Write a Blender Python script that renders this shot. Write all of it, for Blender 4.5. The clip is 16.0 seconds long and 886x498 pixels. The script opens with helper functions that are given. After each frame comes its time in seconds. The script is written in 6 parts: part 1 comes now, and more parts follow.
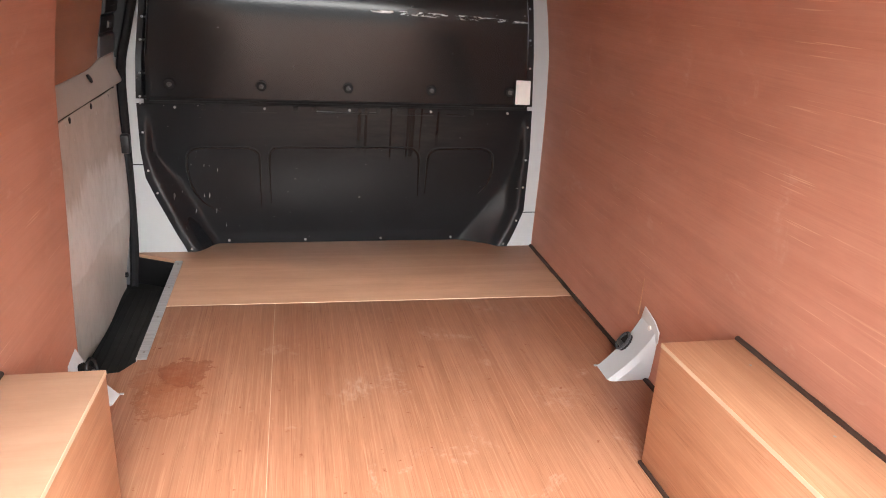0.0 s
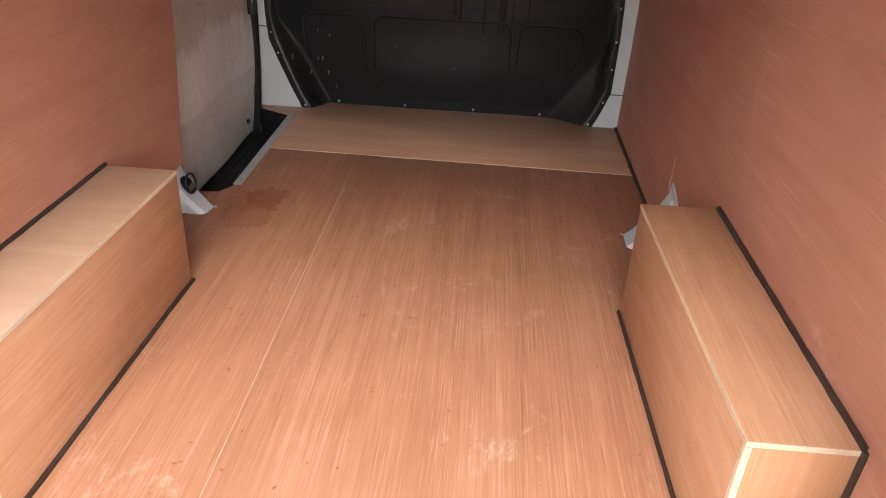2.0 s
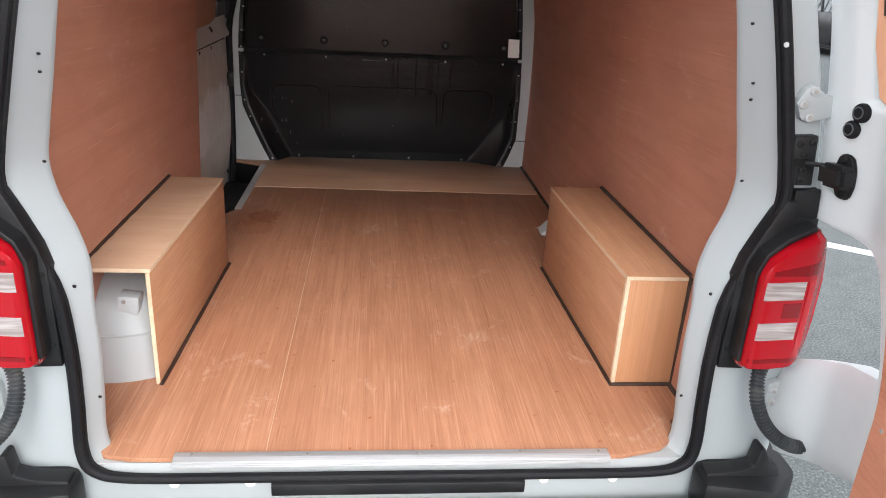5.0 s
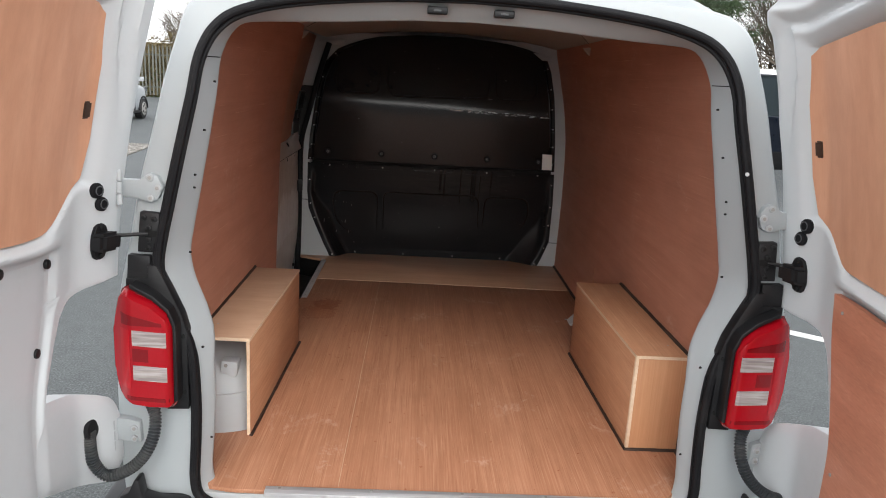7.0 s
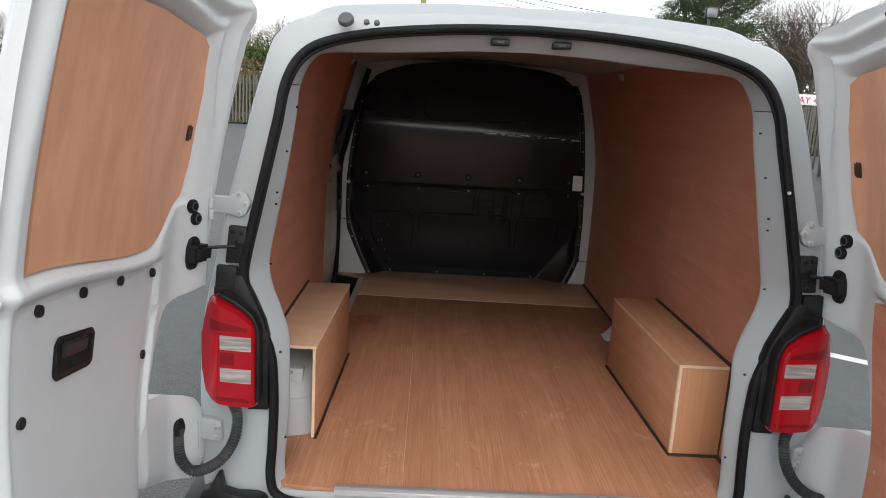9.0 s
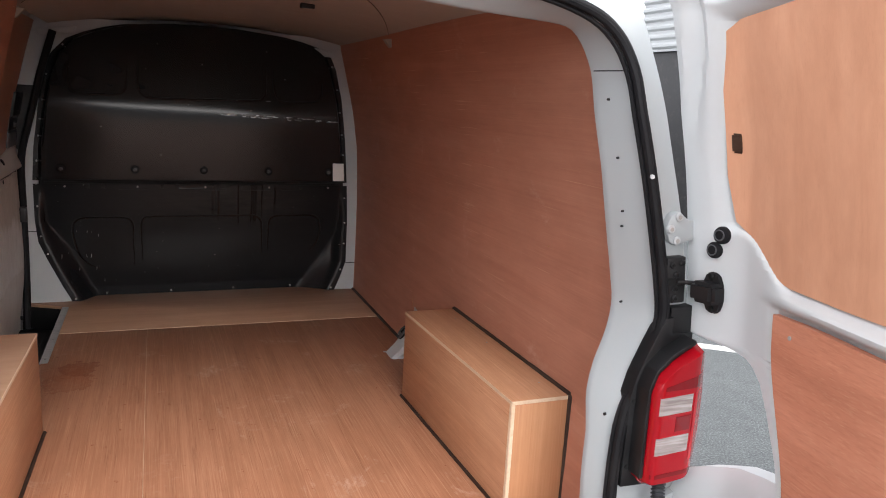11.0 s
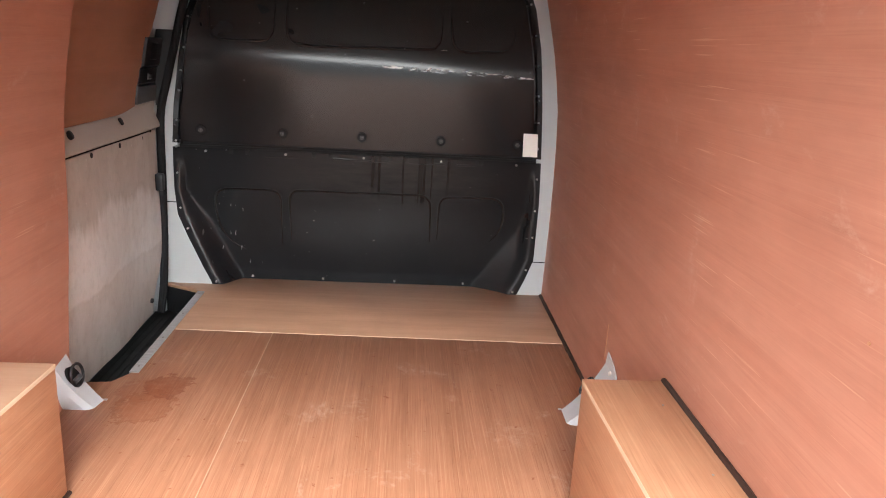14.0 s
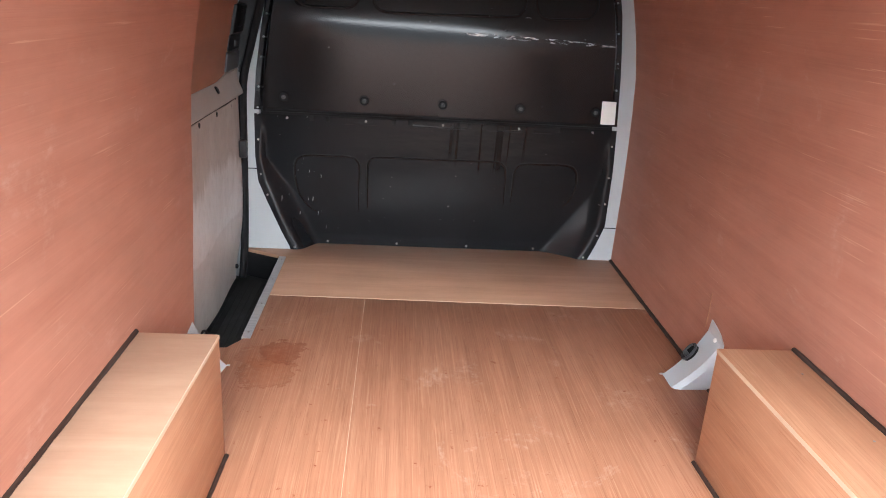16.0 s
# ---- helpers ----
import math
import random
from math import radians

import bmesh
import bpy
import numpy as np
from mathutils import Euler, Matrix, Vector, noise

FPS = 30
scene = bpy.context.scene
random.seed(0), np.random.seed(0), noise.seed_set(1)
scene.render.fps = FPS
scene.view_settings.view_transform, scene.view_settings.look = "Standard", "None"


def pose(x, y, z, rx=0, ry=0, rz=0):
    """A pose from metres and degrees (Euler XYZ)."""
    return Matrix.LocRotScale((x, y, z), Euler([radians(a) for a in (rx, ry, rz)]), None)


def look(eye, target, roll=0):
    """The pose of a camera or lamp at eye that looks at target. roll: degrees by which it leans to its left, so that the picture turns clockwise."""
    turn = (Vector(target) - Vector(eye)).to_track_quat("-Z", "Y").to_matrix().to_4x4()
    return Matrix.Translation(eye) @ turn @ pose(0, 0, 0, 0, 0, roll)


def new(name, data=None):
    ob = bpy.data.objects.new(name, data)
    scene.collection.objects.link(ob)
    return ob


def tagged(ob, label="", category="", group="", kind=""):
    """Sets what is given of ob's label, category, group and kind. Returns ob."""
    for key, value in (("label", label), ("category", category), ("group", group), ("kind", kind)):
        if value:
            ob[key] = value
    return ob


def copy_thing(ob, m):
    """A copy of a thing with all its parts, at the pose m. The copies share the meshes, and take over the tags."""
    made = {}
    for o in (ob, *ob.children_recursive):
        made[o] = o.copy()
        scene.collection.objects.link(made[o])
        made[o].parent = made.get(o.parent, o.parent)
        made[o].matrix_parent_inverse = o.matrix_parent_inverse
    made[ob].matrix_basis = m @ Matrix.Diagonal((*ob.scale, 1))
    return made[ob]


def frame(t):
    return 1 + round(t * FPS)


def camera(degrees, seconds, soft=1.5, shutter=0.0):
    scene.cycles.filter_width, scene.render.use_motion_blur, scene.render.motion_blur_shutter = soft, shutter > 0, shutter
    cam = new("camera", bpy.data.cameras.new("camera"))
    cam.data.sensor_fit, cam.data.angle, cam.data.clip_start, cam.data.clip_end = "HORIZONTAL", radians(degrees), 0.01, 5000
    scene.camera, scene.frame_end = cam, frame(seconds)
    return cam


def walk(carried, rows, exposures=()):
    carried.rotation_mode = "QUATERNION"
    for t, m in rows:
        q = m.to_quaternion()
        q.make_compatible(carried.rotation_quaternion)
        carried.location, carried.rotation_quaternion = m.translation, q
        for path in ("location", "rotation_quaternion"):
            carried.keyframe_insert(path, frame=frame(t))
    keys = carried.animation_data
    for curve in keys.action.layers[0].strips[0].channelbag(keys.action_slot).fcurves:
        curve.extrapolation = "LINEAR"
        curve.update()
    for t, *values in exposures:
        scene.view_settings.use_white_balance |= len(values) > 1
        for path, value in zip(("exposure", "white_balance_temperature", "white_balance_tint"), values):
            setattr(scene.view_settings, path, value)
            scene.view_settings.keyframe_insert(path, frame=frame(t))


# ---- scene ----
cam = camera(63.0, 16.0, 1.0)
PATH = [
    (0, (-0.222, -0.196, 1.664), (0.176, 1.637, 0.971), 3.2),
    (0.5, (-0.113, -0.319, 1.687), (0.191, 1.527, 0.979), 3.1),
    (1, (0.082, -0.509, 1.688), (0.225, 1.336, 0.932), 3.2),
    (1.5, (0.147, -0.547, 1.687), (0.151, 1.261, 0.833), 3.2),
    (2, (0.176, -0.526, 1.676), (0.102, 1.22, 0.703), 3.1),
    (2.5, (0.192, -0.513, 1.671), (0.117, 1.186, 0.619), 3.2),
    (3, (0.116, -0.599, 1.589), (0.134, 1.108, 0.546), 2.9),
    (3.5, (0.025, -0.735, 1.603), (0.164, 1.019, 0.651), 3.3),
    (4, (-0.017, -0.94, 1.619), (0.19, 0.854, 0.759), 3.3),
    (4.2, (-0.037, -1.048, 1.624), (0.18, 0.757, 0.79), 3.3),
    (6.3, (-0.078, -1.719, 1.721), (0.044, 0.203, 1.182), 3.2),
    (6.5, (-0.093, -1.757, 1.736), (0.023, 0.172, 1.22), 3.2),
    (7, (-0.113, -1.833, 1.748), (-0.032, 0.11, 1.282), 3.3),
    (7.5, (-0.139, -1.913, 1.768), (-0.144, 0.037, 1.324), 3.2),
    (8, (-0.172, -1.994, 1.77), (-0.278, -0.043, 1.341), 3.1),
    (8.5, (-0.241, -2.032, 1.763), (-0.336, -0.078, 1.345), 3.3),
    (9, (-0.264, -1.983, 1.748), (-0.216, -0.025, 1.34), 3.3),
    (9.5, (-0.252, -1.847, 1.74), (0.021, 0.094, 1.344), 3.2),
    (9.7, (-0.278, -1.785, 1.733), (0.106, 0.138, 1.342), 3.2),
    (11.8, (-0.167, -0.904, 1.664), (0.589, 0.898, 1.241), 3.2),
    (12, (-0.136, -0.823, 1.663), (0.576, 0.994, 1.225), 3.3),
    (12.5, (0.014, -0.68, 1.637), (0.582, 1.181, 1.173), 3.4),
    (13, (0.12, -0.55, 1.64), (0.528, 1.345, 1.145), 3.4),
    (13.5, (0.18, -0.441, 1.657), (0.424, 1.475, 1.138), 3.4),
    (14, (0.163, -0.365, 1.639), (0.281, 1.557, 1.1), 3.2),
    (14.5, (-0.055, -0.286, 1.594), (0.02, 1.631, 1.03), 3.4),
    (15, (-0.286, -0.158, 1.658), (-0.238, 1.743, 1.037), 3.4),
    (15.5, (-0.267, -0.174, 1.662), (-0.194, 1.715, 1.008), 3.5),
    (16, (-0.201, -0.388, 1.679), (-0.061, 1.496, 1.024), 3.5),
]
EXPOSURE = ((0, 2.88, 6450, 10), (0.5, 2.9, 6150, 8), (1.0, 2.5, 6200, 8), (2.0, 1.85, 6400, 10), (2.5, 1.5, 6500, 10), (3.0, 1.25, 6500, 10), (3.5, 1.25, 6400, 9), (4.2, 1.4, 6300, 9), (6.5, 0.85, 6500, 10), (7.0, 0.7, 6500, 10), (8.0, 0.45, 6500, 10),
            (9.0, 0.32, 6500, 10), (9.7, 0.5, 6500, 10), (12, 1.7, 6500, 15), (12.5, 1.92, 6500, 14), (13, 2.2, 6450, 11), (14.0, 2.8, 6250, 8), (14.5, 2.7, 6300, 9), (15, 2.65, 6250, 8), (15.5, 2.6, 6250, 8), (15.75, 2.62, 6200, 8), (16, 2.68, 5800, 7))
walk(cam, [(t, look(eye, target, roll)) for t, eye, target, roll in PATH], EXPOSURE)

# ---------------------------------------------------------------- world and light
SKY = bpy.data.worlds.new("overcast_sky")
scene.world = SKY
SKY.use_nodes = True
wn, wl = SKY.node_tree.nodes, SKY.node_tree.links
wn.clear()
sky = wn.new("ShaderNodeTexSky")
sky.sky_type = "NISHITA"
sky.sun_disc = False
sky.sun_elevation = radians(38)
sky.sun_rotation = radians(176)
sky.dust_density, sky.air_density, sky.ozone_density = 4.0, 1.0, 1.0
grey = wn.new("ShaderNodeHueSaturation")
grey.inputs["Saturation"].default_value = 0.28
wl.new(sky.outputs["Color"], grey.inputs["Color"])
veil = wn.new("ShaderNodeMix")          # an even layer of cloud over the clear sky
veil.data_type = "RGBA"
veil.inputs["Factor"].default_value = 0.7
wsep = wn.new("ShaderNodeSeparateXYZ")
wtc0 = wn.new("ShaderNodeTexCoord")
wl.new(wtc0.outputs["Generated"], wsep.inputs[0])
wgrad = wn.new("ShaderNodeValToRGB")
wgrad.color_ramp.elements[0].position, wgrad.color_ramp.elements[0].color = 0.0, (4.5, 4.6, 4.7, 1)
wgrad.color_ramp.elements[1].position, wgrad.color_ramp.elements[1].color = 0.8, (2.5, 2.58, 2.66, 1)
wl.new(wsep.outputs["Z"], wgrad.inputs["Fac"])
wl.new(wgrad.outputs["Color"], veil.inputs[7])
wl.new(grey.outputs["Color"], veil.inputs[6])
wtc = wn.new("ShaderNodeTexCoord")
wmap = wn.new("ShaderNodeMapping")
wmap.inputs["Scale"].default_value = (1.2, 1.2, 4.0)
wl.new(wtc.outputs["Generated"], wmap.inputs["Vector"])
cloud = wn.new("ShaderNodeTexNoise")
cloud.inputs["Scale"].default_value = 2.2
cloud.inputs["Detail"].default_value = 6.0
wl.new(wmap.outputs["Vector"], cloud.inputs["Vector"])
cramp = wn.new("ShaderNodeMapRange")
cramp.inputs["From Min"].default_value, cramp.inputs["From Max"].default_value = 0.3, 0.7
cramp.inputs["To Min"].default_value, cramp.inputs["To Max"].default_value = 0.72, 1.18
wl.new(cloud.outputs["Fac"], cramp.inputs["Value"])
cmul = wn.new("ShaderNodeVectorMath")
cmul.operation = "SCALE"
wl.new(veil.outputs[2], cmul.inputs[0])
wl.new(cramp.outputs["Result"], cmul.inputs["Scale"])
back = wn.new("ShaderNodeBackground")
back.inputs["Strength"].default_value = 0.37
wl.new(cmul.outputs["Vector"], back.inputs["Color"])
wout = wn.new("ShaderNodeOutputWorld")
wl.new(back.outputs["Background"], wout.inputs["Surface"])

sun = new("sun", bpy.data.lights.new("sun", "SUN"))
sun.data.energy, sun.data.angle, sun.data.color = 0.16, radians(150), (0.97, 0.985, 1.0)
sun.matrix_world = look((0.2, -7, 5.5), (0, 0, 0))


# ---------------------------------------------------------------- materials
class Mat:
    """A node material that is built line by line."""

    def __init__(self, name, rough=0.5, metal=0.0, spec=0.5):
        self.m = bpy.data.materials.new(name)
        self.m.use_nodes = True
        self.n, self.l = self.m.node_tree.nodes, self.m.node_tree.links
        self.b = self.n["Principled BSDF"]
        self.b.inputs["Roughness"].default_value = rough
        self.b.inputs["Metallic"].default_value = metal
        self.b.inputs["Specular IOR Level"].default_value = spec
        self.tc = self.n.new("ShaderNodeTexCoord")

    def noise(self, scale=(1, 1, 1), size=1.0, detail=4.0, rough=0.55, warp=0.0):
        mp = self.n.new("ShaderNodeMapping")
        mp.inputs["Scale"].default_value = scale
        self.l.new(self.tc.outputs["Object"], mp.inputs["Vector"])
        t = self.n.new("ShaderNodeTexNoise")
        t.inputs["Scale"].default_value, t.inputs["Detail"].default_value = size, detail
        t.inputs["Roughness"].default_value, t.inputs["Distortion"].default_value = rough, warp
        self.l.new(mp.outputs["Vector"], t.inputs["Vector"])
        return t.outputs["Fac"]

    def ramp(self, fac, *stops):
        r = self.n.new("ShaderNodeValToRGB")
        el = r.color_ramp.elements
        while len(el) < len(stops):
            el.new(0.5)
        for e, (p, c) in zip(el, stops):
            e.position = p
            e.color = (*c, 1) if len(c) == 3 else c
        self.l.new(fac, r.inputs["Fac"])
        return r.outputs["Color"]

    def mix(self, kind, fac, a, b):
        x = self.n.new("ShaderNodeMix")
        x.data_type, x.blend_type = "RGBA", kind
        for socket, v in ((x.inputs["Factor"], fac), (x.inputs[6], a), (x.inputs[7], b)):
            if isinstance(v, (int, float)):
                socket.default_value = v
            elif isinstance(v, tuple):
                socket.default_value = (*v, 1)
            else:
                self.l.new(v, socket)
        return x.outputs[2]

    def span(self, fac, lo, hi, a=0.0, b=1.0):
        r = self.n.new("ShaderNodeMapRange")
        for k, v in (("From Min", lo), ("From Max", hi), ("To Min", a), ("To Max", b)):
            r.inputs[k].default_value = v
        self.l.new(fac, r.inputs["Value"])
        return r.outputs["Result"]

    def times(self, a, b):
        x = self.n.new("ShaderNodeMath")
        x.operation = "MULTIPLY"
        for socket, v in ((x.inputs[0], a), (x.inputs[1], b)):
            if isinstance(v, (int, float)):
                socket.default_value = v
            else:
                self.l.new(v, socket)
        return x.outputs[0]

    def plus(self, a, b):
        x = self.n.new("ShaderNodeMath")
        x.operation = "ADD"
        self.l.new(a, x.inputs[0])
        self.l.new(b, x.inputs[1])
        return x.outputs[0]

    def axis(self, name):
        """One coordinate of the surface, in metres from the thing's base."""
        x = self.n.new("ShaderNodeSeparateXYZ")
        self.l.new(self.tc.outputs["Object"], x.inputs[0])
        return x.outputs[name]

    def spot(self, centre, size, tilt=0.0):
        """1 at a place of the surface, falling to 0 at size metres from it (an ellipsoid)."""
        mp = self.n.new("ShaderNodeMapping")
        mp.vector_type = "TEXTURE"
        mp.inputs["Location"].default_value, mp.inputs["Scale"].default_value = centre, size
        mp.inputs["Rotation"].default_value = (0, radians(tilt), 0)
        self.l.new(self.tc.outputs["Object"], mp.inputs["Vector"])
        g = self.n.new("ShaderNodeTexGradient")
        g.gradient_type = "SPHERICAL"
        self.l.new(mp.outputs["Vector"], g.inputs["Vector"])
        return g.outputs["Fac"]

    def colour(self, c):
        if isinstance(c, tuple):
            self.b.inputs["Base Color"].default_value = (*c, 1)
        else:
            self.l.new(c, self.b.inputs["Base Color"])
        return self

    def rough(self, r):
        self.l.new(r, self.b.inputs["Roughness"])
        return self

    def bump(self, h, strength=0.2, dist=0.001):
        b = self.n.new("ShaderNodeBump")
        b.inputs["Strength"].default_value, b.inputs["Distance"].default_value = strength, dist
        self.l.new(h, b.inputs["Height"])
        self.l.new(b.outputs["Normal"], self.b.inputs["Normal"])
        return self


def plywood(name, dark, mid, light, along="y", rough=0.5, streak=1.0, blotch=0.25, stains=(), scratch=0.0, pores=0.0, wear=0.0, grain=0.0, spills=()):
    """Veneer with grain that runs along one axis."""
    m = Mat(name, rough, spec=0.35)
    k = "xyz".index(along)
    pale_line = tuple(min(0.85, v * f) for v, f in zip(light, (1.26, 1.42, 1.5)))

    def stretched(a, b):
        return tuple(b if n == k else a for n in range(3))
    broad = m.noise(stretched(16, 0.6), 1.0, 5, 0.6, 0.6)
    fine = m.noise(stretched(200, 1.6), 1.0, 3, 0.6)
    hair = m.noise(stretched(330, 3.0), 1.0, 2, 0.5)
    large = m.noise((1.3, 1.3, 1.3), 1.0, 3, 0.5)
    mottle = m.noise(stretched(9, 4), 1.0, 4, 0.65)
    c = m.ramp(broad, (0.3, dark), (0.5, mid), (0.72, light))
    c = m.mix("MULTIPLY", 0.7 * streak, c, m.ramp(fine, (0.34, (0.80, 0.73, 0.69)), (0.50, (1, 1, 1))))
    c = m.mix("SCREEN", 0.5 * streak, c, m.ramp(hair, (0.56, (0, 0, 0)), (0.74, (0.36, 0.22, 0.13))))
    c = m.mix("MULTIPLY", blotch, c, m.ramp(large, (0.3, (0.62, 0.55, 0.52)), (0.65, (1, 1, 1))))
    c = m.mix("MULTIPLY", 0.34, c, m.ramp(mottle, (0.35, (0.72, 0.66, 0.62)), (0.6, (1, 1, 1))))
    if grain:
        patch = m.span(m.noise(stretched(5, 0.9), 1.0, 3, 0.6), 0.38, 0.62)
        bands = m.noise(stretched(42, 0.7), 1.0, 4, 0.65, 0.3)
        lines = m.noise(stretched(150, 2.2), 1.0, 3, 0.6, 0.15)
        short = m.noise(stretched(230, 9.0), 1.0, 2, 0.5, 0.1)
        c = m.mix("MULTIPLY", grain, c, m.ramp(bands, (0.34, (0.80, 0.72, 0.66)), (0.54, (1, 1, 1))))
        c = m.mix("MIX", m.times(m.times(m.span(lines, 0.53, 0.66), m.span(patch, 0.0, 1.0, 0.35, 1.0)), grain), c, pale_line)
        c = m.mix("MIX", m.times(m.times(m.span(short, 0.60, 0.70), patch), grain * 0.7), c, pale_line)
        c = m.mix("MULTIPLY", grain * 0.5, c, m.ramp(lines, (0.32, (0.62, 0.48, 0.42)), (0.44, (1, 1, 1))))
    if pores:
        pore = m.times(m.span(m.noise(stretched(420, 7.0), 1.0, 2, 0.5, 0.2), 0.57, 0.66), m.span(m.noise(stretched(24, 1.2), 1.0, 3, 0.6), 0.35, 0.6))
        c = m.mix("MULTIPLY", m.times(pore, pores), c, (0.60, 0.46, 0.40))
        pale = m.times(m.span(m.noise(stretched(300, 4.5), 1.0, 2, 0.5, 0.1), 0.60, 0.68), pores * 0.45)
        c = m.mix("MIX", pale, c, (0.62, 0.37, 0.23))
    if wear:
        rub = m.times(m.span(m.noise((5.5, 4.0, 5.5), 1.0, 5, 0.7, 0.8), 0.60, 0.70), m.span(m.noise((60, 26, 60), 1.0, 4, 0.7), 0.42, 0.62))
        c = m.mix("MIX", m.times(rub, wear), c, (0.70, 0.54, 0.44))
    if scratch:
        sc = m.times(m.span(m.noise(stretched(210, 3.2), 1.0, 2, 0.5), 0.67, 0.71), m.span(m.noise((2.5, 2.5, 2.5), 1.0, 3, 0.5), 0.45, 0.6))
        c = m.mix("MIX", m.times(sc, scratch), c, (0.72, 0.45, 0.30))
    for centre, size, tint, power, soft in stains:
        edge = m.noise((1, 1, 1), 30.0, 6, 0.75)
        f = m.times(m.times(m.span(m.spot(centre, size), 0.0, 0.5), m.span(edge, soft, soft + 0.2)), power)
        c = m.mix("MIX", f, c, tint)
    for centre, size, tint, inside, rim in spills:
        wobble = m.plus(m.times(m.noise((1, 1, 1), 26.0, 6, 0.7), 1.5), m.spot(centre, size))
        wet = m.span(wobble, 0.98, 1.06)
        dry = m.span(wobble, 1.06, 1.18)
        c = m.mix("MIX", m.times(wet, m.span(m.noise((1, 1, 1), 45.0, 4, 0.7), 0.3, 0.65, 0.35 * inside, inside)), c, tint)
        c = m.mix("MIX", m.times(m.times(wet, m.span(dry, 0.0, 1.0, 1.0, 0.0)), rim), c, tuple(0.62 * v for v in tint))
    m.colour(c)
    m.rough(m.span(large, 0.3, 0.7, rough - 0.07, rough + 0.1))
    return m.bump(fine, 0.15, 0.0006).m


def paint(name, colour, rough=0.35, dirt=(0.45, 0.42, 0.38), amount=0.25, coat=0.0, metal=0.0):
    """Sprayed paint with faint grime."""
    m = Mat(name, rough, metal)
    g = m.noise((1, 1, 1), 7.0, 6, 0.65)
    g2 = m.noise((1, 1, 1), 60.0, 3, 0.6)
    f = m.times(m.span(g, 0.48, 0.75), m.span(g2, 0.35, 0.7))
    m.colour(m.mix("MIX", m.times(f, amount), colour, dirt))
    m.b.inputs["Coat Weight"].default_value = coat
    m.rough(m.span(g, 0.3, 0.7, rough - 0.05, rough + 0.12))
    return m.bump(g2, 0.04, 0.0004).m


def plastic(name, colour, rough=0.4, grain=220.0, bump=0.12, dust=0.2, tint=(0.35, 0.32, 0.28), spec=0.4):
    """Moulded plastic or rubber with dust and scuffs."""
    m = Mat(name, rough, spec=spec)
    g = m.noise((1, 1, 1), grain, 2, 0.5)
    s = m.noise((3, 3, 8), 1.6, 6, 0.65, 0.4)
    m.colour(m.mix("MIX", m.times(m.span(s, 0.5, 0.8), dust), colour, tint))
    m.rough(m.span(s, 0.3, 0.75, rough - 0.08, rough + 0.18))
    return m.bump(g, bump, 0.0004).m


M_FLOOR = plywood("floor_plywood", (0.425, 0.196, 0.110), (0.458, 0.217, 0.124), (0.495, 0.243, 0.143), "y", 0.5, 0.5, 0.22, pores=0.5, wear=0.40, grain=0.36, stains=(
    ((-0.34, 0.20, 0.58), (0.05, 0.12, 0.3), (0.74, 0.58, 0.48), 0.45, 0.5),
    ((0.05, 1.60, 0.58), (0.06, 0.11, 0.3), (0.70, 0.50, 0.40), 0.40, 0.5),
    ((0.50, 1.48, 0.58), (0.09, 0.10, 0.3), (0.70, 0.50, 0.40), 0.35, 0.5),
    ((0.48, 2.06, 0.58), (0.14, 0.09, 0.3), (0.68, 0.48, 0.38), 0.3, 0.5),
    ((0.15, 1.05, 0.58), (0.2, 0.10, 0.3), (0.70, 0.50, 0.40), 0.25, 0.52),
    ((-0.60, 1.95, 0.58), (0.09, 0.10, 0.3), (0.66, 0.46, 0.36), 0.35, 0.5),
    ((-0.25, 0.80, 0.58), (0.08, 0.16, 0.3), (0.70, 0.50, 0.40), 0.25, 0.52)),
    spills=(((-0.565, 1.580, 0.58), (0.115, 0.13, 0.4), (0.36, 0.105, 0.036), 0.5, 0.35), ((-0.60, 1.68, 0.58), (0.10, 0.11, 0.4), (0.38, 0.12, 0.045), 0.5, 0.2), ((-0.540, 1.715, 0.58), (0.10, 0.105, 0.4), (0.28, 0.062, 0.018), 0.7, 0.25)))
M_FRONT = plywood("front_floor_board", (0.425, 0.244, 0.155), (0.465, 0.272, 0.173), (0.505, 0.302, 0.196), "x", 0.42, 0.22, 0.2, pores=0.3)
M_WALL = plywood("wall_plywood", (0.472, 0.210, 0.140), (0.515, 0.236, 0.160), (0.552, 0.264, 0.183), "y", 0.5, 0.10, 0.36, scratch=0.45, pores=0.14, wear=0.24, grain=0.08)
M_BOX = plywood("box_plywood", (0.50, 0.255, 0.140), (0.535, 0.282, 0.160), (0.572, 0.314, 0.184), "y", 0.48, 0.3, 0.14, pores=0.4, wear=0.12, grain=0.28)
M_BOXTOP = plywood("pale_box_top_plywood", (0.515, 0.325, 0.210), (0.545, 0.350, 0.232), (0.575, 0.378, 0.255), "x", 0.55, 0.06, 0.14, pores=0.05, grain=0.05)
M_BOXEND = plywood("box_end_plywood", (0.48, 0.235, 0.118), (0.52, 0.26, 0.135), (0.56, 0.29, 0.155), "z", 0.48, 0.18, 0.2, pores=0.15, grain=0.14)
M_UPPER = plywood("smooth_brown_lining", (0.41, 0.195, 0.118), (0.44, 0.212, 0.128), (0.47, 0.232, 0.142), "y", 0.42, 0.08, 0.25, wear=0.06)
M_DOORPLY = plywood("door_plywood", (0.63, 0.315, 0.19), (0.67, 0.342, 0.21), (0.71, 0.375, 0.235), "z", 0.42, 0.08, 0.10, pores=0.08, wear=0.10)
M_EDGE = plywood("plywood_edge", (0.60, 0.43, 0.29), (0.70, 0.54, 0.38), (0.78, 0.64, 0.48), "y", 0.7, 0.5, 0.1)
